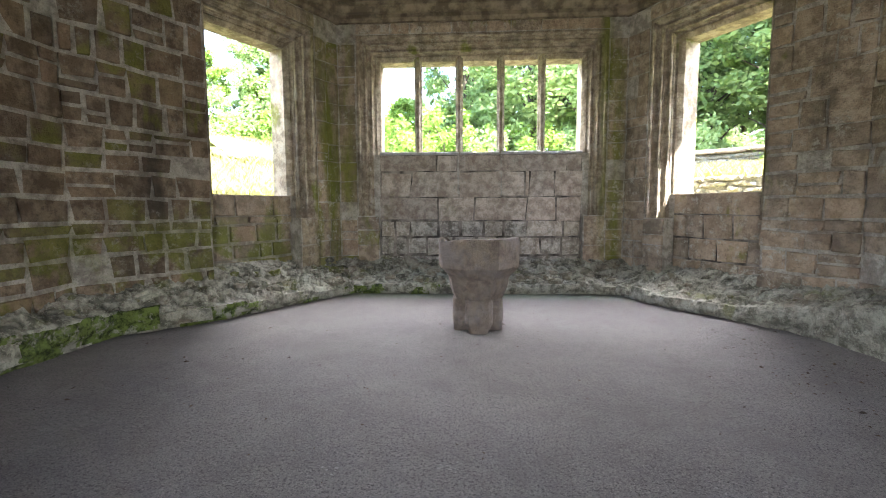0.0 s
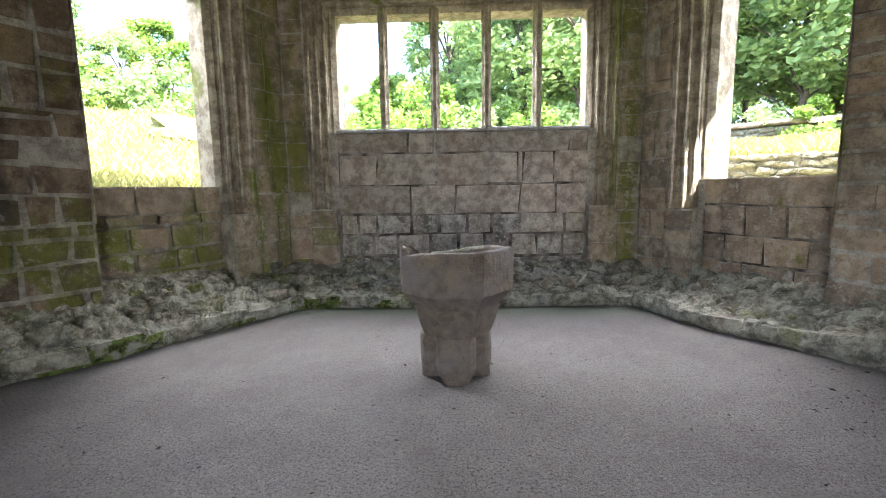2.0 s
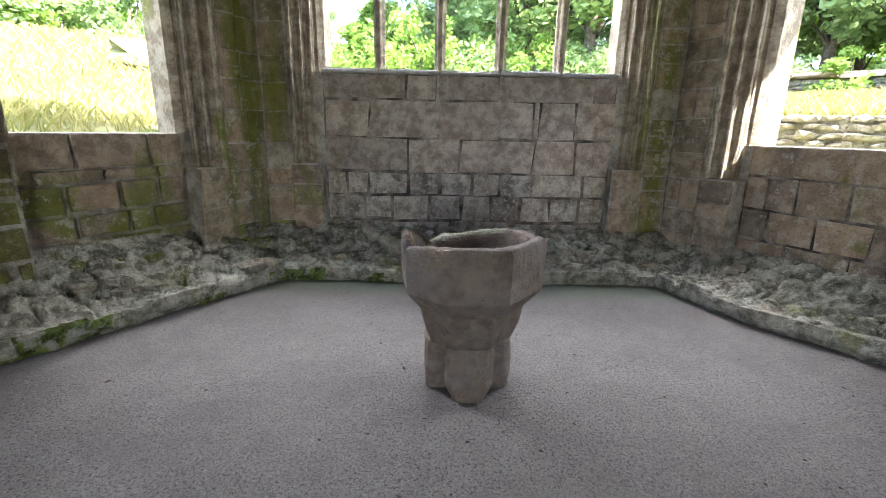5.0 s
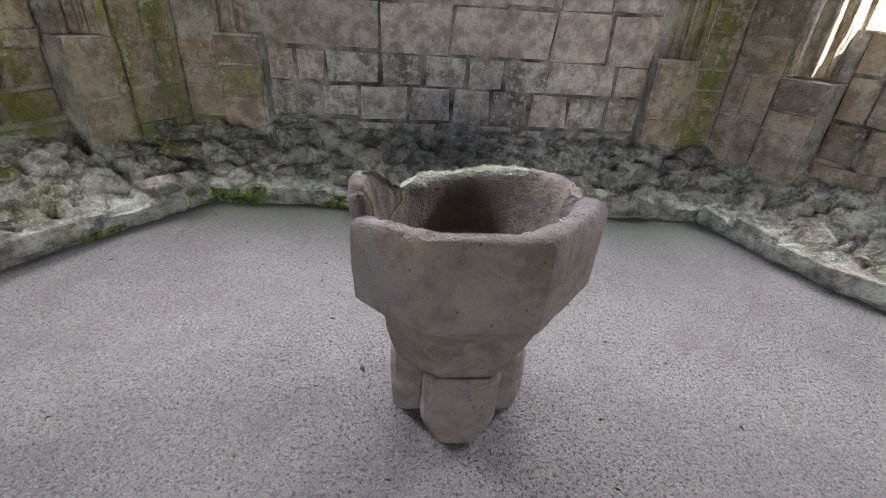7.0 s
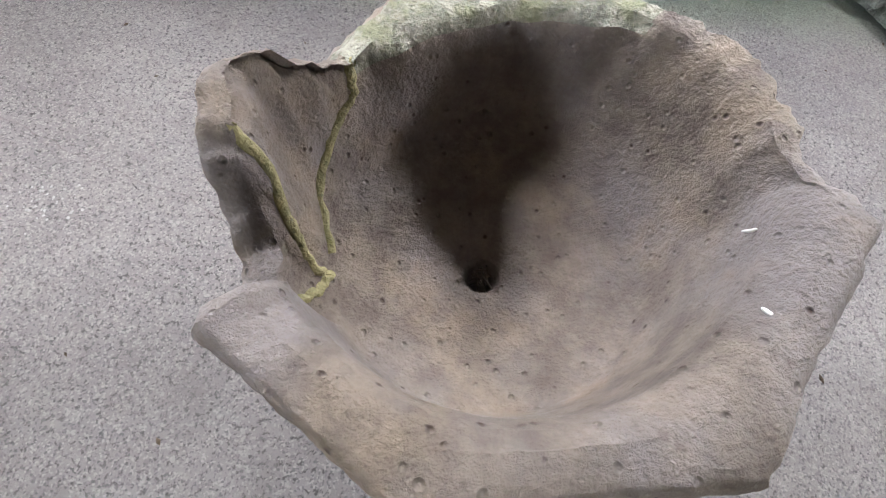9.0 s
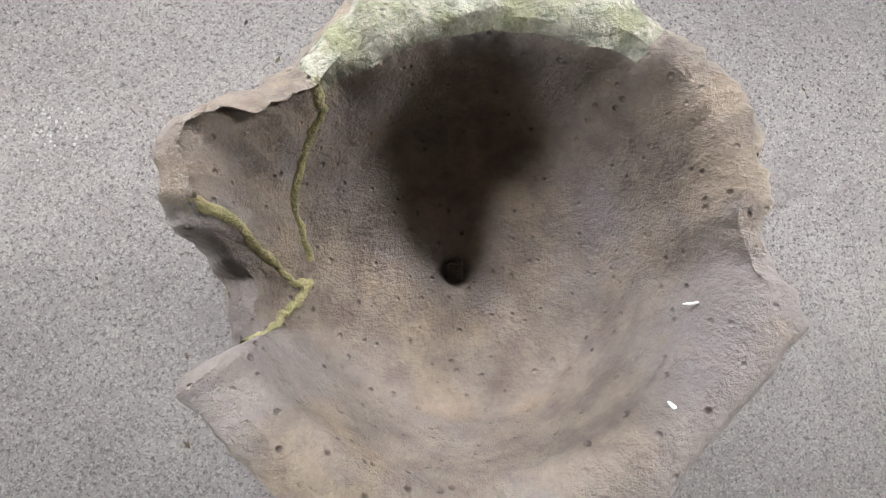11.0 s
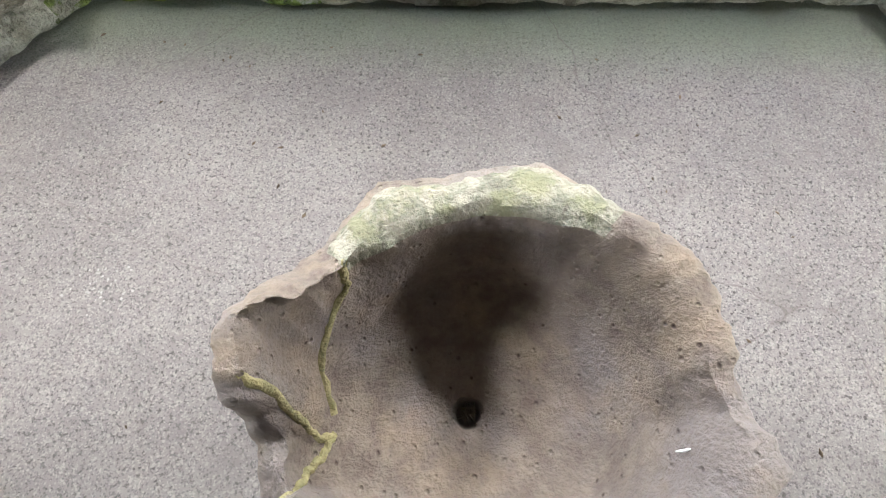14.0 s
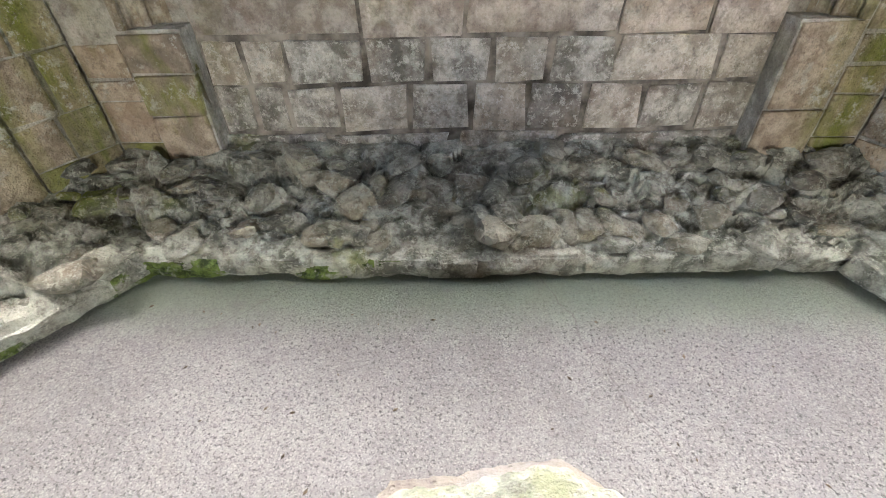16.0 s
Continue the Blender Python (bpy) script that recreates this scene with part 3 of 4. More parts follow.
def font_rows(th):
    """Section of the bowl towards th degrees, from under the bowl over the rim to the hollow's drain: (x, y, z)."""
    c, s = math.cos(radians(th)), math.sin(radians(th))
    oct_r, zr, ro, ri = octagon(th), rim_height(th), rim_outer(th), rim_inner(th)
    rows = [(0.05, 0.335), (oct_r * 0.56, 0.335), (oct_r * 0.6, 0.339), (oct_r * 0.625, 0.36), (oct_r * 0.67, 0.405), (oct_r * 0.71, 0.455), (oct_r * 0.735, 0.51), (oct_r * 0.742, 0.55),
            (oct_r * 0.765, 0.566), (oct_r * 0.87, 0.615), (oct_r * 0.985, 0.672)]
    top = min(zr - 0.05, 0.9)
    for k in range(1, 8):
        rows.append((oct_r * (0.99 + 0.01 * k / 7), 0.69 + (top - 0.69) * k / 7))
    rows += [(oct_r * 0.45 + ro * 0.55, zr - 0.03), (ro - 0.002, zr - 0.014), (ro - 0.01, zr - 0.004), (ro - 0.024, zr)]
    out = [(r * c, r * s, z) for r, z in rows]
    mid = (ro - 0.024 + ri) / 2
    inner = [(mid, zr - 0.001), (ri + 0.02, zr - 0.006), (ri + 0.004, zr - 0.02), (ri - 0.008, zr - 0.045)]
    out += [(r * c, r * s, z) for r, z in inner]
    z0 = zr - 0.045
    for k in range(1, 11):
        t = k / 10
        r = (ri - 0.008) + (0.268 - ri + 0.008) * t ** 1.3
        ease = min(1, t * 2.5)
        r += (round_table(RIM_IN, th) - ri) * ease * (1 - t)
        top_z = z0 + (round_table(RIM_Z, th) - 0.045 - z0) * ease
        z = top_z + (0.692 - top_z) * t
        out.append((r * c + BX * t, r * s + BY * t, z))
    for r, z in ((0.262, 0.683), (0.245, 0.675), (0.21, 0.66), (0.165, 0.643), (0.12, 0.627), (0.085, 0.614), (0.052, 0.601), (0.036, 0.588), (0.028, 0.56), (0.024, 0.5), (0.001, 0.495)):
        sh = 1 - r / 0.268
        out.append((r * c + BX + 0.008 * sh, r * s + BY - 0.006 * sh, z))
    return out


def build_font():
    base = new("font")
    base.matrix_basis = pose(FX, FY, 0)
    tagged(base, "broken octagonal brown sandstone font on a clustered pedestal", "font")
    per = 62
    angles = []
    for k in range(8):
        a0, a1 = CORNERS[k][0], CORNERS[(k + 1) % 8][0] + (360 if k == 7 else 0)
        angles += [(a0 + (a1 - a0) * i / per) % 360 for i in range(per)]
    n = len(angles)
    verts, faces, slots = [], [], []
    for th in angles:
        rows = font_rows(th)
        for i, p in enumerate(rows):
            v = Vector(p)
            q = v * 9
            amp = 0.002 if i < 18 else (0.0035 if i < 24 else 0.0025)
            if i > 36:
                amp = 0.003
            broken = flat_at(th, 0, 212, 6) if 17 <= i < 24 else 0
            d = noise.fractal(q, 0.8, 2.0, 5) * amp * (1 + 0.8 * broken) + 0.003 * broken * noise.noise(q * 6)
            if 16 <= i <= 25:
                d += (0.003 + 0.0015 * broken) * noise.noise(v * 38) + 0.0015 * noise.noise(v * 90)
            side = Vector((v.x, v.y, 0)).normalized()
            v += side * d * (1 if i < 22 else -0.6) + Vector((0, 0, d * (1.0 if 18 <= i else 0.2)))
            verts.append(v)
    m = len(font_rows(0))
    for k in range(n):
        th = angles[k]
        for i in range(m - 1):
            a, b = k * m + i, ((k + 1) % n) * m + i
            faces.append((a, b, b + 1, a + 1))
            jag = 0.8 * noise.noise(Vector((i * 0.5, 4, 2)))
            slots.append(1 if 18 <= i <= 23 and 47.5 + jag < th < 141 + jag else 0)
    bowl = mesh_of("bowl", verts, faces, [font_mat, patch_mat], True, slots)
    bowl.set_sharp_from_angle(angle=radians(33))
    put("bowl", bowl, base)
    # pedestal: an octagonal core with a stout half-round shaft on four sides
    bm = bmesh.new()
    bmesh.ops.create_cone(bm, segments=8, radius1=0.165, radius2=0.19, depth=0.34, cap_ends=True, matrix=pose(0, 0, 0.175, 0, 0, 22.5))
    part("core", bm, font_mat, base)
    for k in range(4):
        ang = radians(-88 + 90 * k)
        rows = []
        bm = bmesh.new()
        shape = [(-0.1, -0.11), (-0.04, -0.138), (0.045, -0.142), (0.07, -0.13), (0.092, -0.1), (0.096, -0.04), (0.096, 0.04), (0.092, 0.1), (0.07, 0.13), (0.045, 0.142), (-0.04, 0.138), (-0.1, 0.11)]
        for z, g in ((-0.01, 0.62), (0.02, 0.7), (0.07, 0.9), (0.105, 0.985), (0.16, 1.0), (0.24, 1.0), (0.315, 0.995), (0.335, 0.97), (0.342, 0.93)):
            row = []
            for a, t in shape:
                a, t = 0.168 + a * max(g, 0.9), t * g
                p = Vector((a * math.cos(ang) - t * math.sin(ang), a * math.sin(ang) + t * math.cos(ang), z))
                row.append(bm.verts.new(p + Vector((noise.noise(p * 11), noise.noise(p * 11 + Vector((5, 0, 0))), 0)) * 0.006))
            rows.append(row)
        for a, b in zip(rows, rows[1:]):
            for i in range(len(shape)):
                j = (i + 1) % len(shape)
                bm.faces.new((a[i], a[j], b[j], b[i]))
        bm.faces.new(rows[0])
        bm.faces.new(rows[-1])
        part("shaft", bm, font_mat, base, smooth=True).data.set_sharp_from_angle(angle=radians(26))
    # mended breaks: mossy mortar seams that follow the hollow's side
    def on_hollow(th, t):
        rows = font_rows(th)
        i = 22 + t * 14
        a, b = Vector(rows[int(i)]), Vector(rows[min(int(i) + 1, len(rows) - 1)])
        return a.lerp(b, i - int(i))
    for name, ends in (("mortar_seam", ((140, 0.0), (146, 0.3), (160, 0.65), (186, 1.0))), ("mortar_seam", ((181, 0.02), (188, 0.4), (194, 0.75), (190, 1.0))), ("mortar_seam", ((212, 0.05), (208, 0.3), (201, 0.7), (190, 0.98)))):
        pts = []
        for (a0, t0), (a1, t1) in zip(ends, ends[1:]):
            for k in range(8):
                f = k / 8
                pts.append(on_hollow(a0 + (a1 - a0) * f + 1.2 * noise.noise(Vector((a0 + f * 9, t0 * 9, 0))), t0 + (t1 - t0) * f))
        verts, faces = [], []
        for i, p in enumerate(pts):
            tan = (pts[min(i + 1, len(pts) - 1)] - pts[max(i - 1, 0)]).normalized()
            side = tan.cross(Vector((0, 0, 1))).normalized()
            up = side.cross(tan)
            w = 0.0085 + 0.004 * noise.noise(p * 40)
            for k in range(6):
                a = math.tau * k / 6
                verts.append(p + side * math.cos(a) * w + up * math.sin(a) * w * 0.7)
        for i in range(len(pts) - 1):
            for k in range(6):
                j = (k + 1) % 6
                faces.append((i * 6 + k, i * 6 + j, i * 6 + 6 + j, i * 6 + 6 + k))
        put(name, mesh_of(name, verts, faces, seam_mat, True), base, None, "mossy yellow-green mortar seam")
    return base


font = build_font()

# ---- outdoors ----
GX, GY = 1.79, 4.5


def smooth(lo, hi, x):
    t = min(1, max(0, (x - lo) / (hi - lo)))
    return t * t * (3 - 2 * t)


def ground_z(x, y):
    """Land round the building: a bank on the far side, a terrace on the right, level behind."""
    r, th = math.hypot(x - GX, y - GY), math.degrees(math.atan2(y - GY, x - GX)) % 360
    right = smooth(80, 60, th) if th < 180 else smooth(320, 350, th)
    left = smooth(100, 125, th) * smooth(235, 205, th)
    behind = smooth(205, 235, th) * smooth(345, 320, th)
    mid = max(0, 1 - right - left - behind)
    z_r = 1.1 + 0.7 * smooth(6.45, 6.6, r) + 0.5 * smooth(6.6, 12.0, r) + 0.6 * smooth(13, 30, r)
    z_l = 1.05 + 0.5 * smooth(6, 9, r) + 2.3 * smooth(8, 17, r) + 1.5 * smooth(18, 40, r)
    z_m = 1.3 + 1.5 * smooth(5, 14, r) + 1.5 * smooth(14, 40, r)
    z = right * z_r + left * z_l + mid * z_m
    return z + (0.06 * noise.noise(Vector((x, y, 0)) * 0.8) + 0.25 * smooth(10, 25, r) * noise.noise(Vector((x, y, 3)) * 0.15) if r > 6.7 else 0)


def hull_radius(th):
    """Distance from the ground's middle to a line within the walls' thickness."""
    pts = [(-0.6, 8.15), (4.18, 8.15), (E_END[0] + 0.35, E_END[1] + 0.15), (E_END[0] + 0.35, Y_BACK - 0.35), (W_END[0] - 0.35, Y_BACK - 0.35), (W_END[0] - 0.35, W_END[1] + 0.15)]
    d = Vector((math.cos(th), math.sin(th)))
    best = 4
    for p, q in zip(pts, pts[1:] + pts[:1]):
        p, q = Vector((p[0] - GX, p[1] - GY)), Vector((q[0] - GX, q[1] - GY))
        e = q - p
        den = d.x * e.y - d.y * e.x
        if abs(den) > 1e-9:
            t, k = (p.x * e.y - p.y * e.x) / den, (p.x * d.y - p.y * d.x) / den
            if t > 0 and -0.001 <= k <= 1.001:
                best = t
    return best


def build_ground():
    n, radii = 240, [5.9, 6.2, 6.44, 6.6, 7.2, 8, 9, 10, 11, 12, 13, 14.5, 16, 18, 20, 23, 27, 32, 40, 60, 120, 400, 1500]
    verts, faces = [], []
    for k in range(n):
        th = math.tau * k / n
        r0 = hull_radius(th)
        rs = [r0, r0 + 0.4] + [max(r, r0 + 0.5 + 0.05 * i) for i, r in enumerate(radii)]
        for r in rs:
            x, y = GX + r * math.cos(th), GY + r * math.sin(th)
            verts.append((x, y, ground_z(x, y) - 0.03))
    m = len(radii) + 2
    for k in range(n):
        for i in range(m - 1):
            a, b = k * m + i, ((k + 1) % n) * m + i
            faces.append((a, a + 1, b + 1, b))
    return tagged(put("ground", mesh_of("ground", verts, faces, meadow_mat, True)), "sunlit rough grass rising away from the ruin", "ground", "", "structure")


ground = build_ground()


def polar(r, deg):
    return GX + r * math.cos(radians(deg)), GY + r * math.sin(radians(deg))


rocks = [rock_mesh("rock", k, rubble_mat) for k in range(7)]
small_rocks = [rock_mesh("rubble", k + 20, rubble_mat, 1) for k in range(5)]


def drystone(name, r, a0, a1, z_off, height, label, coping):
    """A drystone wall along an arc: many stones in rough courses, and flat coping stones."""
    rnd = random.Random(name)
    base = new(name)
    x, y = polar(r, (a0 + a1) / 2)
    base.matrix_basis = pose(x, y, 0)
    tagged(base, label, "stone wall")
    inv = base.matrix_basis.inverted()
    verts, faces = [], []
    courses = int(height / 0.11)
    bm = bmesh.new()
    step = math.degrees(0.2 / r)
    body = []
    a = a0
    while a < a1:
        x, y = polar(r + 0.22, a + step / 2)
        zg = z_off(x, y)
        body.append((x, y, zg))
        for c in range(courses):
            px, py = polar(r + rnd.uniform(-0.03, 0.03), a + rnd.uniform(0, step))
            src = rnd.choice(small_rocks)
            m = Matrix.LocRotScale((px, py, zg + 0.05 + c * 0.11 + rnd.uniform(-0.02, 0.02)), Euler((rnd.uniform(-0.2, 0.2), rnd.uniform(-0.2, 0.2), radians(a) + rnd.uniform(-0.3, 0.3))), (0.1, rnd.uniform(0.08, 0.17), rnd.uniform(0.045, 0.075)))
            off = len(verts)
            for v in src.vertices:
                verts.append(inv @ (m @ v.co))
            faces += [tuple(off + i for i in p.vertices) for p in src.polygons]
        a += step
    ob = put("stones", mesh_of("stones", verts, faces, rubble_mat), base)
    tagged(ob, kind="stuff")
    bm = bmesh.new()
    rows = []
    for x, y, zg in body:
        d = Vector((x - GX, y - GY, 0)).normalized()
        rows.append([bm.verts.new(inv @ (Vector((x, y, zg + dz)) + d * k)) for k, dz in ((-0.2, -0.4), (-0.2, height - 0.06), (0.2, height - 0.06), (0.2, -0.4))])
    for p, q in zip(rows, rows[1:]):
        for i in range(4):
            j = (i + 1) % 4
            bm.faces.new((p[i], p[j], q[j], q[i]))
    part("core", bm, rubble_mat, base)
    if coping:
        a = a0
        while a < a1:
            w = rnd.uniform(0.5, 0.95)
            x, y = polar(r + 0.2, a + math.degrees(w / 2 / r))
            me = block_meshes[rnd.randrange(len(block_meshes))]
            put("coping_stone", me, base, inv @ Matrix.LocRotScale((x, y, z_off(x, y) + height + 0.03), Euler((0, 0, radians(a - 90))), (w * 0.97, 0.62, 0.13)))
            a += math.degrees(w / r)
    return base


block_meshes = [block_mesh("block", k, ashlar_mat) for k in range(8)]
low_panel_meshes = [block_mesh("block", k + 40, low_panel_mat, 0.06) for k in range(6)]
panel_meshes = [block_mesh("block", k + 30, panel_mat, 0.045) for k in range(8)]
sill_meshes = [block_mesh("block", k + 50, sill_mat) for k in range(3)]

drystone("retaining_wall", 6.5, 18, 66, lambda x, y: 1.08, 0.8, "low grey rubble retaining wall below rough grass", False)
drystone("field_wall", 12.4, 2, 58, lambda x, y: ground_z(x, y) - 0.15, 0.75, "grey stone field wall with flat pale coping", True)


def leaf_cloud(name, clumps, per, size, mat, seed):
    """Many small leaves: each a bent quad, gathered in clumps given as (centre, radius)."""
    rng = np.random.default_rng(seed)
    c = np.repeat(np.array([k[0] for k in clumps]), per, axis=0)
    rad = np.repeat(np.array([k[1] for k in clumps]), per)[:, None]
    d = rng.normal(size=c.shape)
    d /= np.linalg.norm(d, axis=1)[:, None]
    p = c + d * rad * rng.uniform(0.35, 1.0, (len(c), 1)) * np.array([1, 1, 0.75])
    a = rng.normal(size=c.shape)
    a[:, 2] *= 0.6
    a /= np.linalg.norm(a, axis=1)[:, None]
    b = np.cross(a, rng.normal(size=c.shape))
    b /= np.linalg.norm(b, axis=1)[:, None]
    s = size * rng.uniform(0.6, 1.3, (len(c), 1))
    q = np.stack([p - a * s, p + b * s * 0.5, p + a * s, p - b * s * 0.5], 1).reshape(-1, 3)
    faces = np.arange(len(q)).reshape(-1, 4)
    return mesh_of(name, q.tolist(), faces.tolist(), mat)


def tube(bm, pts, r0, r1, seg=7):
    rows = []
    for i, p in enumerate(pts):
        t = i / (len(pts) - 1)
        tan = (pts[min(i + 1, len(pts) - 1)] - pts[max(i - 1, 0)]).normalized()
        s = tan.cross(Vector((0.3, 1, 0.2))).normalized()
        u = s.cross(tan)
        r = r0 + (r1 - r0) * t
        rows.append([bm.verts.new(p + (s * math.cos(math.tau * k / seg) + u * math.sin(math.tau * k / seg)) * r) for k in range(seg)])
    for a, b in zip(rows, rows[1:]):
        for k in range(seg):
            j = (k + 1) % seg
            bm.faces.new((a[k], a[j], b[j], b[k]))


def build_tree(name, height, spread, seed, mat, label, clumps=70, per=190, leaf=0.13, low=0.22):
    rnd = random.Random(seed)
    base = tagged(new(name), label, "tree", "trees round the ruin")
    bm = bmesh.new()
    trunk = [Vector((0.3 * noise.noise(Vector((seed, z, 0))), 0.3 * noise.noise(Vector((seed, 5, z))), z * height * 0.1)) for z in range(8)]
    trunk[0].z = -0.4
    tube(bm, trunk, height * 0.022, height * 0.006)
    part("trunk", bm, bark_mat, base, smooth=True)
    cl, bm = [], bmesh.new()
    for k in range(clumps):
        h = low + (1 - low) * rnd.random() ** 0.8
        wide = spread * math.sin(math.pi * min(0.97, max(0.12, (h - low * 0.6) / (1.04 - low * 0.6)))) ** 0.7
        a, rr = rnd.uniform(0, math.tau), wide * math.sqrt(rnd.uniform(0.1, 1))
        c = Vector((math.cos(a) * rr, math.sin(a) * rr, h * height))
        cl.append((tuple(c), rnd.uniform(0.07, 0.15) * height * 0.75))
        if k % 3 == 0:
            s = trunk[min(7, max(1, int(h * 7)))]
            tube(bm, [s, s.lerp(c, 0.5) + Vector((0, 0, 0.25)), c], height * 0.006, 0.012, 5)
    part("bough", bm, bark_mat, base)
    put("crown", leaf_cloud("crown", cl, per, leaf, mat, seed), base)
    return base


def build_bush(seed, mat, label):
    rnd = random.Random(seed)
    base = tagged(new("bush"), label, "bush", "bushes round the ruin")
    cl, bm = [], bmesh.new()
    for k in range(20):
        a, rr = rnd.uniform(0, math.tau), math.sqrt(rnd.random())
        c = Vector((math.cos(a) * rr, math.sin(a) * rr, rnd.uniform(0.2, 1.25) * (1 - 0.4 * rr)))
        cl.append((tuple(c), rnd.uniform(0.2, 0.42)))
        tube(bm, [Vector((0, 0, -0.1)), c * 0.5 + Vector((0, 0, 0.1)), c], 0.03, 0.008, 4)
    part("stem", bm, bark_mat, base)
    put("foliage", leaf_cloud("foliage", cl, 190, 0.055, mat, seed), base)
    return base


rnd = random.Random(11)
kinds = [build_tree("tree", 9.0, 2.9, 1, leaf_mats[1], "broad leafy tree in full summer green"), build_tree("tree", 7.5, 2.6, 2, leaf_mats[0], "bright green leafy tree in sunlight"),
         build_tree("tree", 8.5, 2.2, 3, leaf_mats[2], "pale airy birch-like tree with thin foliage", 46, 120, 0.09, 0.3)]
bushes = [build_bush(5, leaf_mats[0], "bright green bush in full leaf"), build_bush(6, leaf_mats[1], "dense dark green bush")]
first = [True] * 5


def plant(kind, r, deg, scale, turn):
    src = (kinds + bushes)[kind]
    x, y = polar(r, deg)
    m = pose(x, y, ground_z(x, y) - 0.1, 0, 0, turn)
    if first[kind]:
        first[kind] = False
        src.scale = (scale,) * 3
        src.matrix_basis = m @ Matrix.Scale(scale, 4)
        return
    ob = copy_thing(src, m)
    ob.scale = (scale * rnd.uniform(0.9, 1.1), scale, scale * rnd.uniform(0.9, 1.12))


for r, lo, hi, stepd, ks in ((17.5, 6, 84, 8.5, (0, 1, 0)), (24, 2, 100, 7.5, (0, 0, 2, 1)), (24.5, 112, 172, 5, (1, 0, 0)), (29, 100, 168, 7, (1, 0, 2)), (36, 8, 160, 8, (0, 0, 1)), (40, 170, 340, 17, (0, 1))):
    a = lo
    while a < hi:
        plant(rnd.choice(ks), r + rnd.uniform(-1.5, 1.5), a + rnd.uniform(-2, 2), rnd.uniform(0.85, 1.25) * (0.62 if 95 < a < 175 else 1), rnd.uniform(0, 360))
        a += stepd
for r, deg, s, k in ((13.4, 12, 1.2, 4), (13.5, 20, 1.0, 3), (13.2, 27, 1.1, 4), (13.3, 34, 1.3, 3), (13.6, 40, 1.0, 4), (13.1, 46, 1.2, 3), (13.4, 52, 1.1, 4), (12.1, 31, 0.75, 3), (15, 60, 1.6, 4), (15, 67, 1.8, 4), (15.5, 74, 1.7, 4), (14.5, 80, 1.5, 3), (15, 87, 1.6, 4),
                  (14.8, 93, 2.0, 3), (16, 98, 2.1, 3), (17, 104, 1.6, 3), (21, 112, 2, 4), (22, 119, 2.2, 3), (22, 126, 2.4, 4), (22, 133, 2.2, 3), (21, 140, 2.3, 4), (22, 147, 2.4, 4), (22, 154, 2.4, 3), (23, 161, 2.3, 4)):
    plant(k, r, deg + rnd.uniform(-1, 1), s, rnd.uniform(0, 360))

# rough grass on the terrace and the bank
def grass(name, count, r0, r1, a0, a1, h, seed, label):
    g = random.Random(seed)
    verts, faces = [], []
    for k in range(count):
        x, y = polar(math.sqrt(g.uniform(r0 * r0, r1 * r1)), g.uniform(a0, a1))
        z = ground_z(x, y) - 0.04
        a, hh = g.uniform(0, math.tau), h * g.uniform(0.5, 1.3)
        w, l = 0.012, hh * g.uniform(0.1, 0.5)
        dx, dy = math.cos(a), math.sin(a)
        i = len(verts)
        verts += [(x - dy * w, y + dx * w, z), (x + dy * w, y - dx * w, z), (x + dx * l + dy * w * 0.6, y + dy * l - dx * w * 0.6, z + hh * 0.7), (x + dx * l * 2, y + dy * l * 2, z + hh)]
        faces += [(i, i + 1, i + 2), (i, i + 2, i + 3)]
    return tagged(put(name, mesh_of(name, verts, faces, grass_mat)), label, "grass", "", "stuff")


grass("terrace_grass", 26000, 6.7, 12.3, 10, 62, 0.24, 3, "tall dry yellow grass on the terrace")
grass("bank_grass", 26000, 8, 20, 105, 165, 0.3, 4, "sunlit dry grass on the bank")

outcrop = tagged(put("rock_outcrop", rocks[3], None, Matrix.LocRotScale((*polar(13.2, 124), ground_z(*polar(13.2, 124)) + 0.1), Euler((0.1, 0.2, 0.5)), (1.7, 0.9, 0.42))), "weathered grey rock outcrop in the grass", "rock")

# ---- small things on the floor and in the font ----
g = random.Random(8)
verts, faces = [], []
for k in range(420):
    near_edge = g.random() < 0.35
    x, y = (g.uniform(4.0, 4.9), g.uniform(3.2, 5.4)) if near_edge else (g.uniform(-1.6, 4.8), g.uniform(0.9, 7.0))
    a, s = g.uniform(0, math.tau), g.uniform(0.004, 0.011) * (1.8 if g.random() < 0.08 else 1)
    i = len(verts)
    for dx, dy, dz in ((1.6, 0, 0.001), (0, 0.7, 0.001), (-1.5, 0.1, 0.001), (0.1, -0.8, 0.001), (0.1, 0, 0.7)):
        verts.append((x + s * (dx * math.cos(a) - dy * math.sin(a)), y + s * (dx * math.sin(a) + dy * math.cos(a)), 0.001 + dz * s))
    faces += [(i, i + 1, i + 4), (i + 1, i + 2, i + 4), (i + 2, i + 3, i + 4), (i + 3, i, i + 4)]
tagged(put("floor_debris", mesh_of("floor_debris", verts, faces, debris_mat)), "scattered dark crumbs and leaf bits on the floor", "debris", "", "stuff")

twig_bm = bmesh.new()
for k in range(16):
    a, c = g.uniform(0, math.tau), Vector((FX + 0.002 + g.uniform(-0.013, 0.013), FY - 0.05 + g.uniform(-0.013, 0.013), 0.568 + g.uniform(0, 0.02)))
    d = Vector((math.cos(a), math.sin(a), g.uniform(-0.3, 0.3))) * 0.014
    tube(twig_bm, [c - d, c + Vector((0, 0, 0.002)), c + d], 0.0022, 0.0012, 5)
tagged(part("drain_debris", twig_bm, debris_mat, None), "dry twigs and seeds lodged in the drain hole", "debris", "", "stuff")


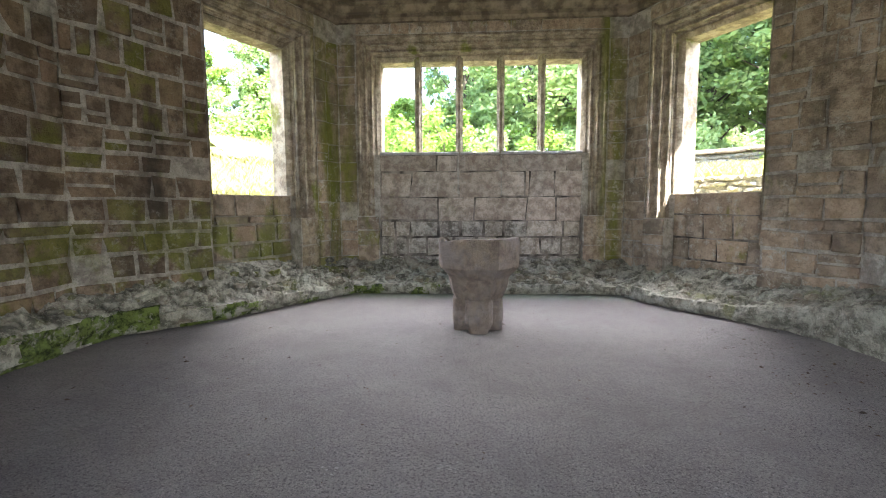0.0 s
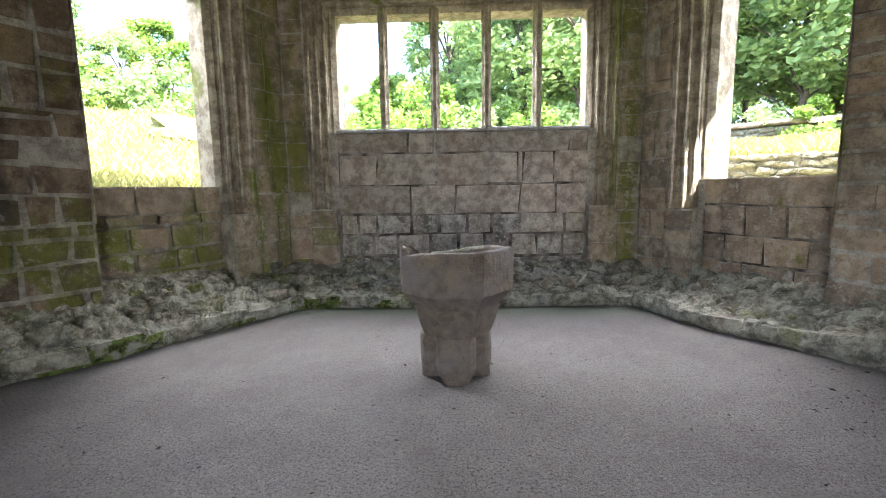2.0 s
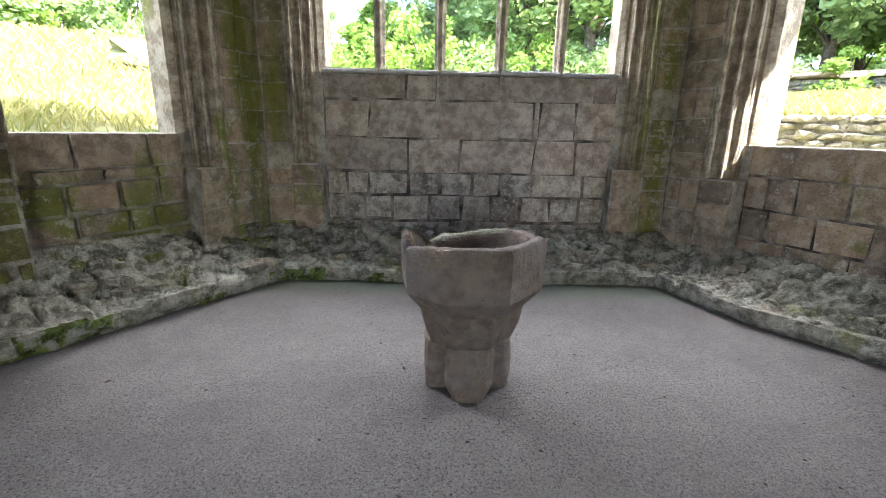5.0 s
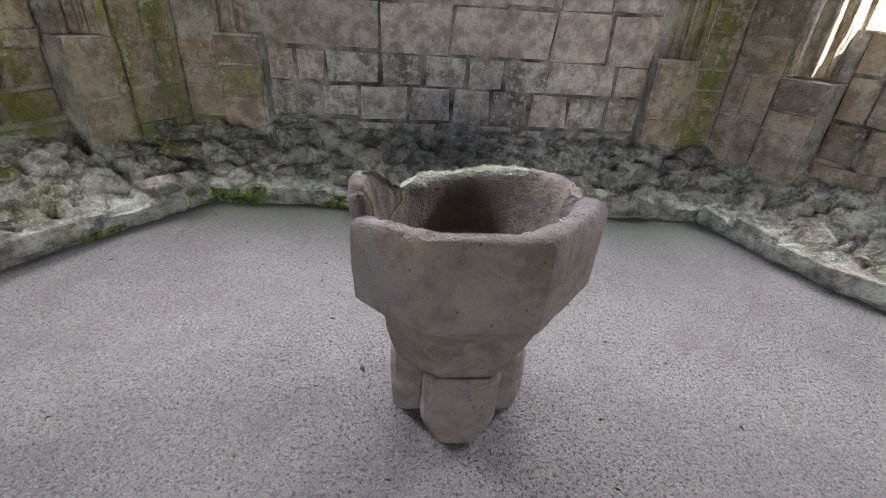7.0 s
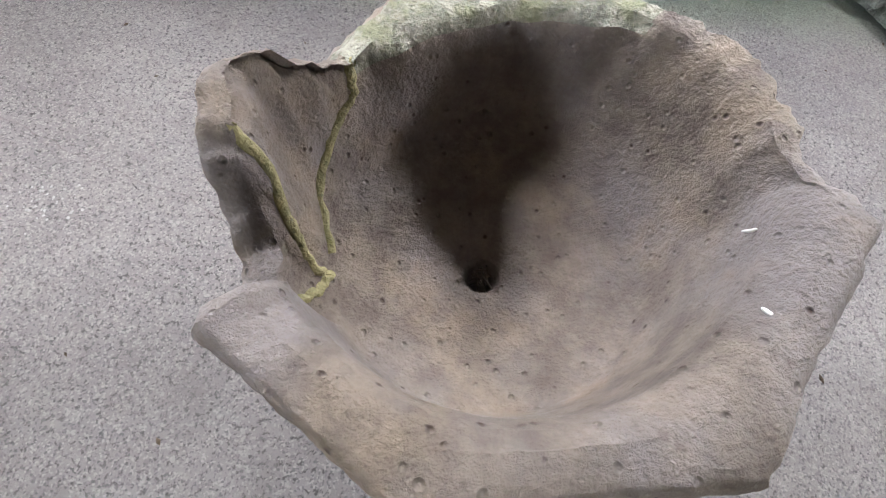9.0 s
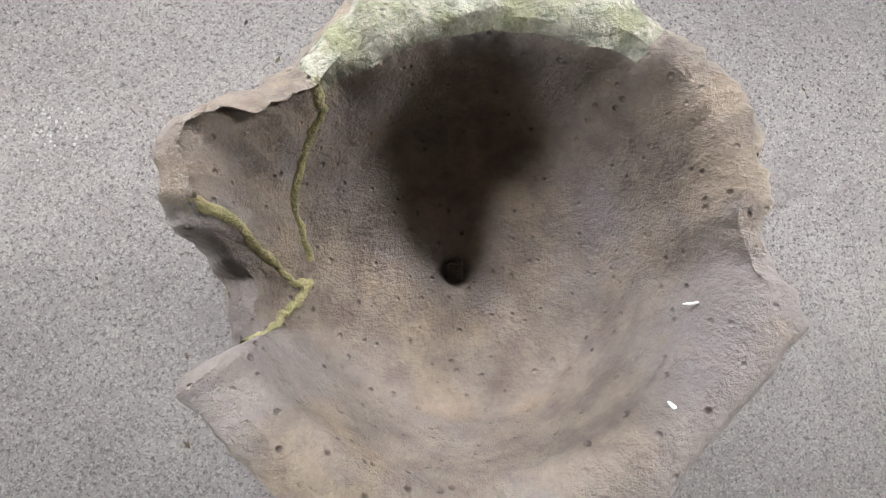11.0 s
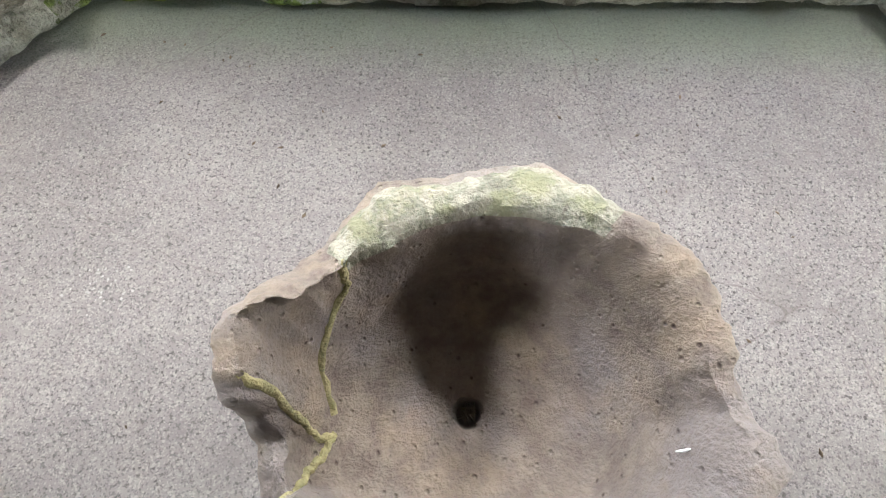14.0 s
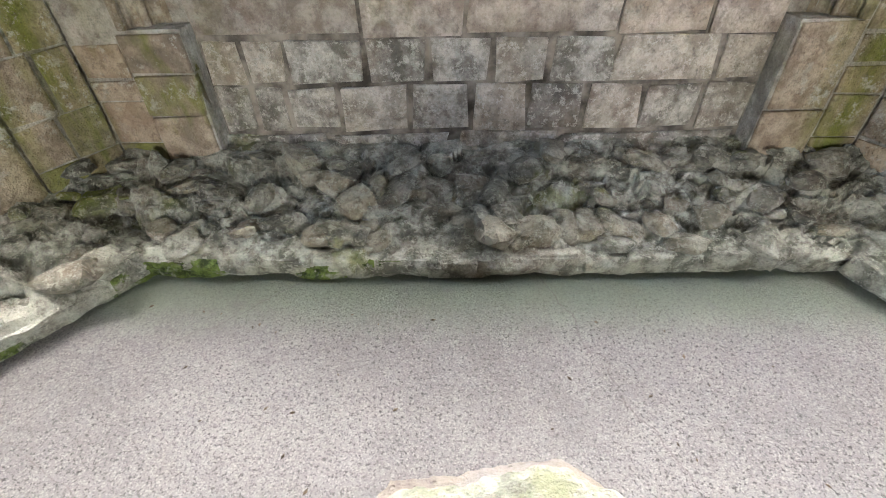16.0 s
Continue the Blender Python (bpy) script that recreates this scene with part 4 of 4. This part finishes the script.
def dropping(x, y, z, length, ang):
    bm = bmesh.new()
    bmesh.ops.create_icosphere(bm, subdivisions=2, radius=1, matrix=Matrix.LocRotScale((x, y, z), Euler((0, 0, ang)), (length, 0.0028, 0.002)))
    for v in bm.verts:
        v.co += Vector((noise.noise(v.co * 90), noise.noise(v.co * 90 + Vector((3, 0, 0))), 0)) * 0.002
    tagged(part("bird_dropping", bm, dropping_mat, None, smooth=True), "small white bird dropping on the font rim", "dropping", "droppings")


dropping(2.037, 5.065, 0.957, 0.008, -0.5)
dropping(2.093, 5.191, 0.906, 0.013, 0.1)

# ---- stones of the bench, then the blocks of the walls ----
# pale flecks of lime on the floor
g = random.Random(31)
verts, faces = [], []
for cx, cy, count, spread in ((0.445, 5.676, 46, 0.06), (1.6, 2.7, 22, 0.04), (1.05, 2.65, 14, 0.03), (3.05, 2.5, 34, 0.07)):
    for k in range(count):
        x, y, r = cx + g.gauss(0, spread), cy + g.gauss(0, spread), g.uniform(0.002, 0.007)
        i = len(verts)
        verts.append((x, y, 0.0022))
        for q in range(6):
            a = math.tau * q / 6
            rr = r * g.uniform(0.6, 1.4)
            verts.append((x + rr * math.cos(a), y + rr * math.sin(a), 0.0008))
        faces += [(i, i + 1 + q, i + 1 + (q + 1) % 6) for q in range(6)]
tagged(put("lime_flecks", mesh_of("lime_flecks", verts, faces, fleck_mat)), "pale lime flecks spattered on the concrete floor", "stain", "", "stuff")

part("joint_bed", boxes([(NX0, NX1, 0.14 + 0.022, 0.14 + 0.033, 0.2, 2.135)]), joint_mat, wall_north, "dark open joints")
part("joint_bed", boxes([(0.74, 2.05, 0.2 + 0.022, 0.2 + 0.033, 0.2, 1.45)]), joint_mat, wall_right, "dark open joints")

g = random.Random(21)
for k in range(210):
    t = g.uniform(5.0, BENCH_LEN - 5.0) if k % 2 else g.uniform(8.9, 12.9)
    front, back, low, high = edge_at(t)
    v = g.uniform(0.08, 0.8)
    p = front.lerp(back, v)
    s = g.uniform(0.03, 0.085) if k % 2 else g.uniform(0.045, 0.12)
    put("stone", g.choice(rocks), bench, Matrix.LocRotScale((p.x, p.y, bench_height(p, v, low, high) + s * 0.08), Euler((g.uniform(-0.4, 0.4), g.uniform(-0.4, 0.4), g.uniform(0, 6.3))), (s * g.uniform(0.9, 1.7), s, s * g.uniform(0.4, 0.8))))
t = 4.9
kerb_meshes = [block_mesh("kerb", k + 70, bench_mat if k % 3 else moss_mat, 0.1) for k in range(6)]
while t < BENCH_LEN - 4.2:
    w = g.uniform(0.22, 0.5)
    front, back, low, high = edge_at(t + w / 2)
    ahead = edge_at(t + w / 2 + 0.05)[0] - front
    ang = math.atan2(ahead.y, ahead.x)
    n = (back - front).normalized()
    c = front + n * g.uniform(0.1, 0.14)
    if g.random() < 0.72:
        put("kerb_stone", kerb_meshes[g.randrange(6) if front.x < 1.2 else g.choice((1, 2, 4, 5))], bench, Matrix.LocRotScale((c.x, c.y, low * 0.5 + 0.02), Euler((g.uniform(-0.12, 0.12), g.uniform(-0.05, 0.05), ang + g.uniform(-0.05, 0.05))), (w * 0.96, 0.2, low * g.uniform(0.6, 1.0))))
    t += w


def ashlar(parent, u0, u1, z0, courses, depth, meshes, seed, wmin=0.3, wmax=0.65, gap=0.018, ragged=0):
    """Courses of blocks, each an object, from u0 to u1 upwards from z0; courses: their heights."""
    g = random.Random(seed)
    z = z0
    for h in courses:
        u = u0
        while u < u1 - 0.01:
            w = g.uniform(wmin, wmax) * (0.7 if g.random() < 0.2 else 1)
            if u1 - u - w < wmin * 0.6:
                w = u1 - u
            proud = g.uniform(-0.004, 0.006) - (0.02 if g.random() < 0.06 else 0) + ragged * g.uniform(-0.012, 0.022)
            cut = g.uniform(0.35, 0.65) if h > 0.24 and g.random() < 0.1 + 0.12 * ragged else 1.0
            for lo, hi in ((0.0, cut), (cut, 1.0)) if cut < 1 else ((0.0, 1.0),):
                hh = h * (hi - lo)
                put("block", meshes[g.randrange(len(meshes))], parent, Matrix.LocRotScale((u + w / 2, depth + 0.05 - proud, z + h * (lo + hi) / 2), Euler((0, g.uniform(-0.009, 0.009), g.uniform(-0.01, 0.01))), (w - gap * g.uniform(0.7, 1.8), 0.1, hh - gap * g.uniform(0.7, 1.6))))
            u += w
        z += h


TALL = (0.3, 0.26, 0.33, 0.28, 0.34, 0.3, 0.27, 0.34, 0.3, 0.32, 0.29, 0.33)
# blocked light under the north window: each course with its upright joints
def coursed(parent, z0, z1, joints, depth, meshes, seed, gap=0.02):
    g = random.Random(seed)
    for a, b in zip(joints, joints[1:]):
        put("block", meshes[g.randrange(len(meshes))], parent, Matrix.LocRotScale(((a + b) / 2, depth + 0.05 + g.uniform(-0.006, 0.005), (z0 + z1) / 2), Euler((0, g.uniform(-0.008, 0.008), g.uniform(-0.008, 0.008))), (b - a - gap * g.uniform(0.8, 1.7), 0.1, z1 - z0 - gap * g.uniform(0.7, 1.5))))


coursed(wall_north, 1.86, 2.14, (NX0, 1.15, 1.5, 2.2, 3.25, NX1), 0.14, panel_meshes, 51)
coursed(wall_north, 1.45, 1.86, (NX0, 0.74, 1.52, 2.22, 2.59, 2.67, 3.07, NX1), 0.14, panel_meshes, 52)
coursed(wall_north, 1.06, 1.45, (NX0, 1.17, 1.77, 2.63, 3.1, NX1), 0.14, panel_meshes, 53)
coursed(wall_north, 0.8, 1.06, (NX0, 0.46, 0.72, 1.18, 1.56, 1.93, 2.26, 2.64, 3.22, NX1), 0.14, low_panel_meshes, 54, 0.028)
coursed(wall_north, 0.5, 0.8, (NX0, 0.45, 0.67, 1.0, 1.44, 1.81, 2.16, 2.5, 2.86, 3.2, NX1), 0.14, low_panel_meshes, 55, 0.03)
coursed(wall_north, 0.2, 0.5, (NX0, 0.9, 1.7, 2.4, NX1), 0.14, low_panel_meshes, 56, 0.03)
for x, z0, z1 in ((1.51, 1.5, 2.13), (2.21, 1.47, 2.13)):
    bm = bmesh.new()
    rows = []
    for k in range(22):
        z = z0 + (z1 - z0) * k / 21
        w, dx = 0.014 + 0.016 * abs(noise.noise(Vector((x * 3, z * 9, 0)))), 0.008 * noise.noise(Vector((x, z * 6, 4)))
        rows.append([bm.verts.new(c) for c in ((x + dx - w, 0.16, z), (x + dx - w * 0.7, 0.134, z), (x + dx + w * 0.7, 0.132, z), (x + dx + w, 0.16, z))])
    for a, b in zip(rows, rows[1:]):
        for q in range(3):
            bm.faces.new((a[q], b[q], b[q + 1], a[q + 1]))
    part("mortar_joint", bm, mortar_mat, wall_north, "pale crumbling lime mortar")
# plinths under the moulded jambs
ashlar(wall_north, NX0 - MO - 0.02, NX0, 0.2, (0.47, 0.47), -0.01, block_meshes, 6, 0.33, 0.36)
ashlar(wall_north, NX1, NX1 + MO + 0.02, 0.2, (0.47, 0.47), -0.01, block_meshes, 7, 0.33, 0.36)
ashlar(wall_left, -0.82, -0.82 + MO + 0.02, 0.2, (0.52, 0.41), -0.01, block_meshes, 8, 0.33, 0.36)
ashlar(wall_right, 0.74 - MO - 0.02, 0.74, 0.2, (0.52, 0.39), -0.01, block_meshes, 9, 0.33, 0.36)
# corner strips and the courses above the heads
ashlar(wall_north, -0.41, NX0 - MO - 0.02, 0.2, TALL, 0, block_meshes, 10, 0.28, 0.3)
ashlar(wall_north, NX1 + MO + 0.02, 4.12, 0.2, TALL, 0, block_meshes, 11, 0.26, 0.3)
ashlar(wall_north, NX0 - MO - 0.02, NX1 + MO + 0.02, 4.0, (0.17,), 0, block_meshes, 12, 0.35, 0.8)
ashlar(wall_left, -0.47, 0.0, 0.2, TALL, 0, block_meshes, 13, 0.2, 0.3)
ashlar(wall_right, 0.0, 0.39, 0.2, TALL, 0, block_meshes, 14, 0.2, 0.4)
ashlar(wall_left, -2.2, -0.47, 3.96, (0.2,), 0, block_meshes, 15, 0.4, 0.8)
ashlar(wall_right, 0.39, 2.06, 3.96, (0.2,), 0, block_meshes, 16, 0.4, 0.8)
# panels under the side windows
coursed(wall_left, 1.17, 1.46, (-2.19, -1.75, -1.15, -0.83), 0.2, block_meshes, 61)
coursed(wall_left, 1.06, 1.17, (-2.19, -2.05, -1.55, -1.1, -0.83), 0.2, block_meshes, 62)
coursed(wall_left, 0.8, 1.06, (-2.19, -1.85, -1.45, -1.12, -0.83), 0.2, block_meshes, 63, 0.04)
coursed(wall_left, 0.58, 0.8, (-2.19, -1.8, -1.4, -1.2, -0.83), 0.2, block_meshes, 64, 0.04)
coursed(wall_left, 0.3, 0.58, (-2.19, -1.6, -1.1, -0.83), 0.2, block_meshes, 65, 0.04)
coursed(wall_right, 1.17, 1.46, (0.75, 1.05, 2.05), 0.2, block_meshes, 66)
coursed(wall_right, 0.85, 1.17, (0.75, 0.95, 1.2, 1.6, 2.05), 0.2, block_meshes, 67)
coursed(wall_right, 0.55, 0.85, (0.75, 1.0, 1.4, 1.8, 2.05), 0.2, block_meshes, 68, 0.026)
coursed(wall_right, 0.3, 0.55, (0.75, 1.2, 1.7, 2.05), 0.2, block_meshes, 69, 0.026)
# piers and side walls: smaller, rougher stones in wide pale joints
SMALL = (0.24, 0.26, 0.21, 0.13, 0.24, 0.27, 0.2, 0.25, 0.3, 0.33, 0.3, 0.34, 0.31, 0.33, 0.3, 0.33)
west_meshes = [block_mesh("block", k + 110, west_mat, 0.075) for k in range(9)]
rough_meshes = [block_mesh("block", k + 90, ashlar_mat, 0.075) for k in range(9)]
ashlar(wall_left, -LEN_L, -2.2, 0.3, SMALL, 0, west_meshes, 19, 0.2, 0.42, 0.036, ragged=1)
ashlar(wall_right, 2.06, LEN_R, 0.3, SMALL, 0, rough_meshes, 20, 0.22, 0.46, 0.03, ragged=1)
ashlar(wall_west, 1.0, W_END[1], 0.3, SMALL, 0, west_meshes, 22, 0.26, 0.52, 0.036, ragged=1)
ashlar(wall_east, -E_END[1], -1.0, 0.3, SMALL, 0, rough_meshes, 23, 0.26, 0.52, 0.03, ragged=1)
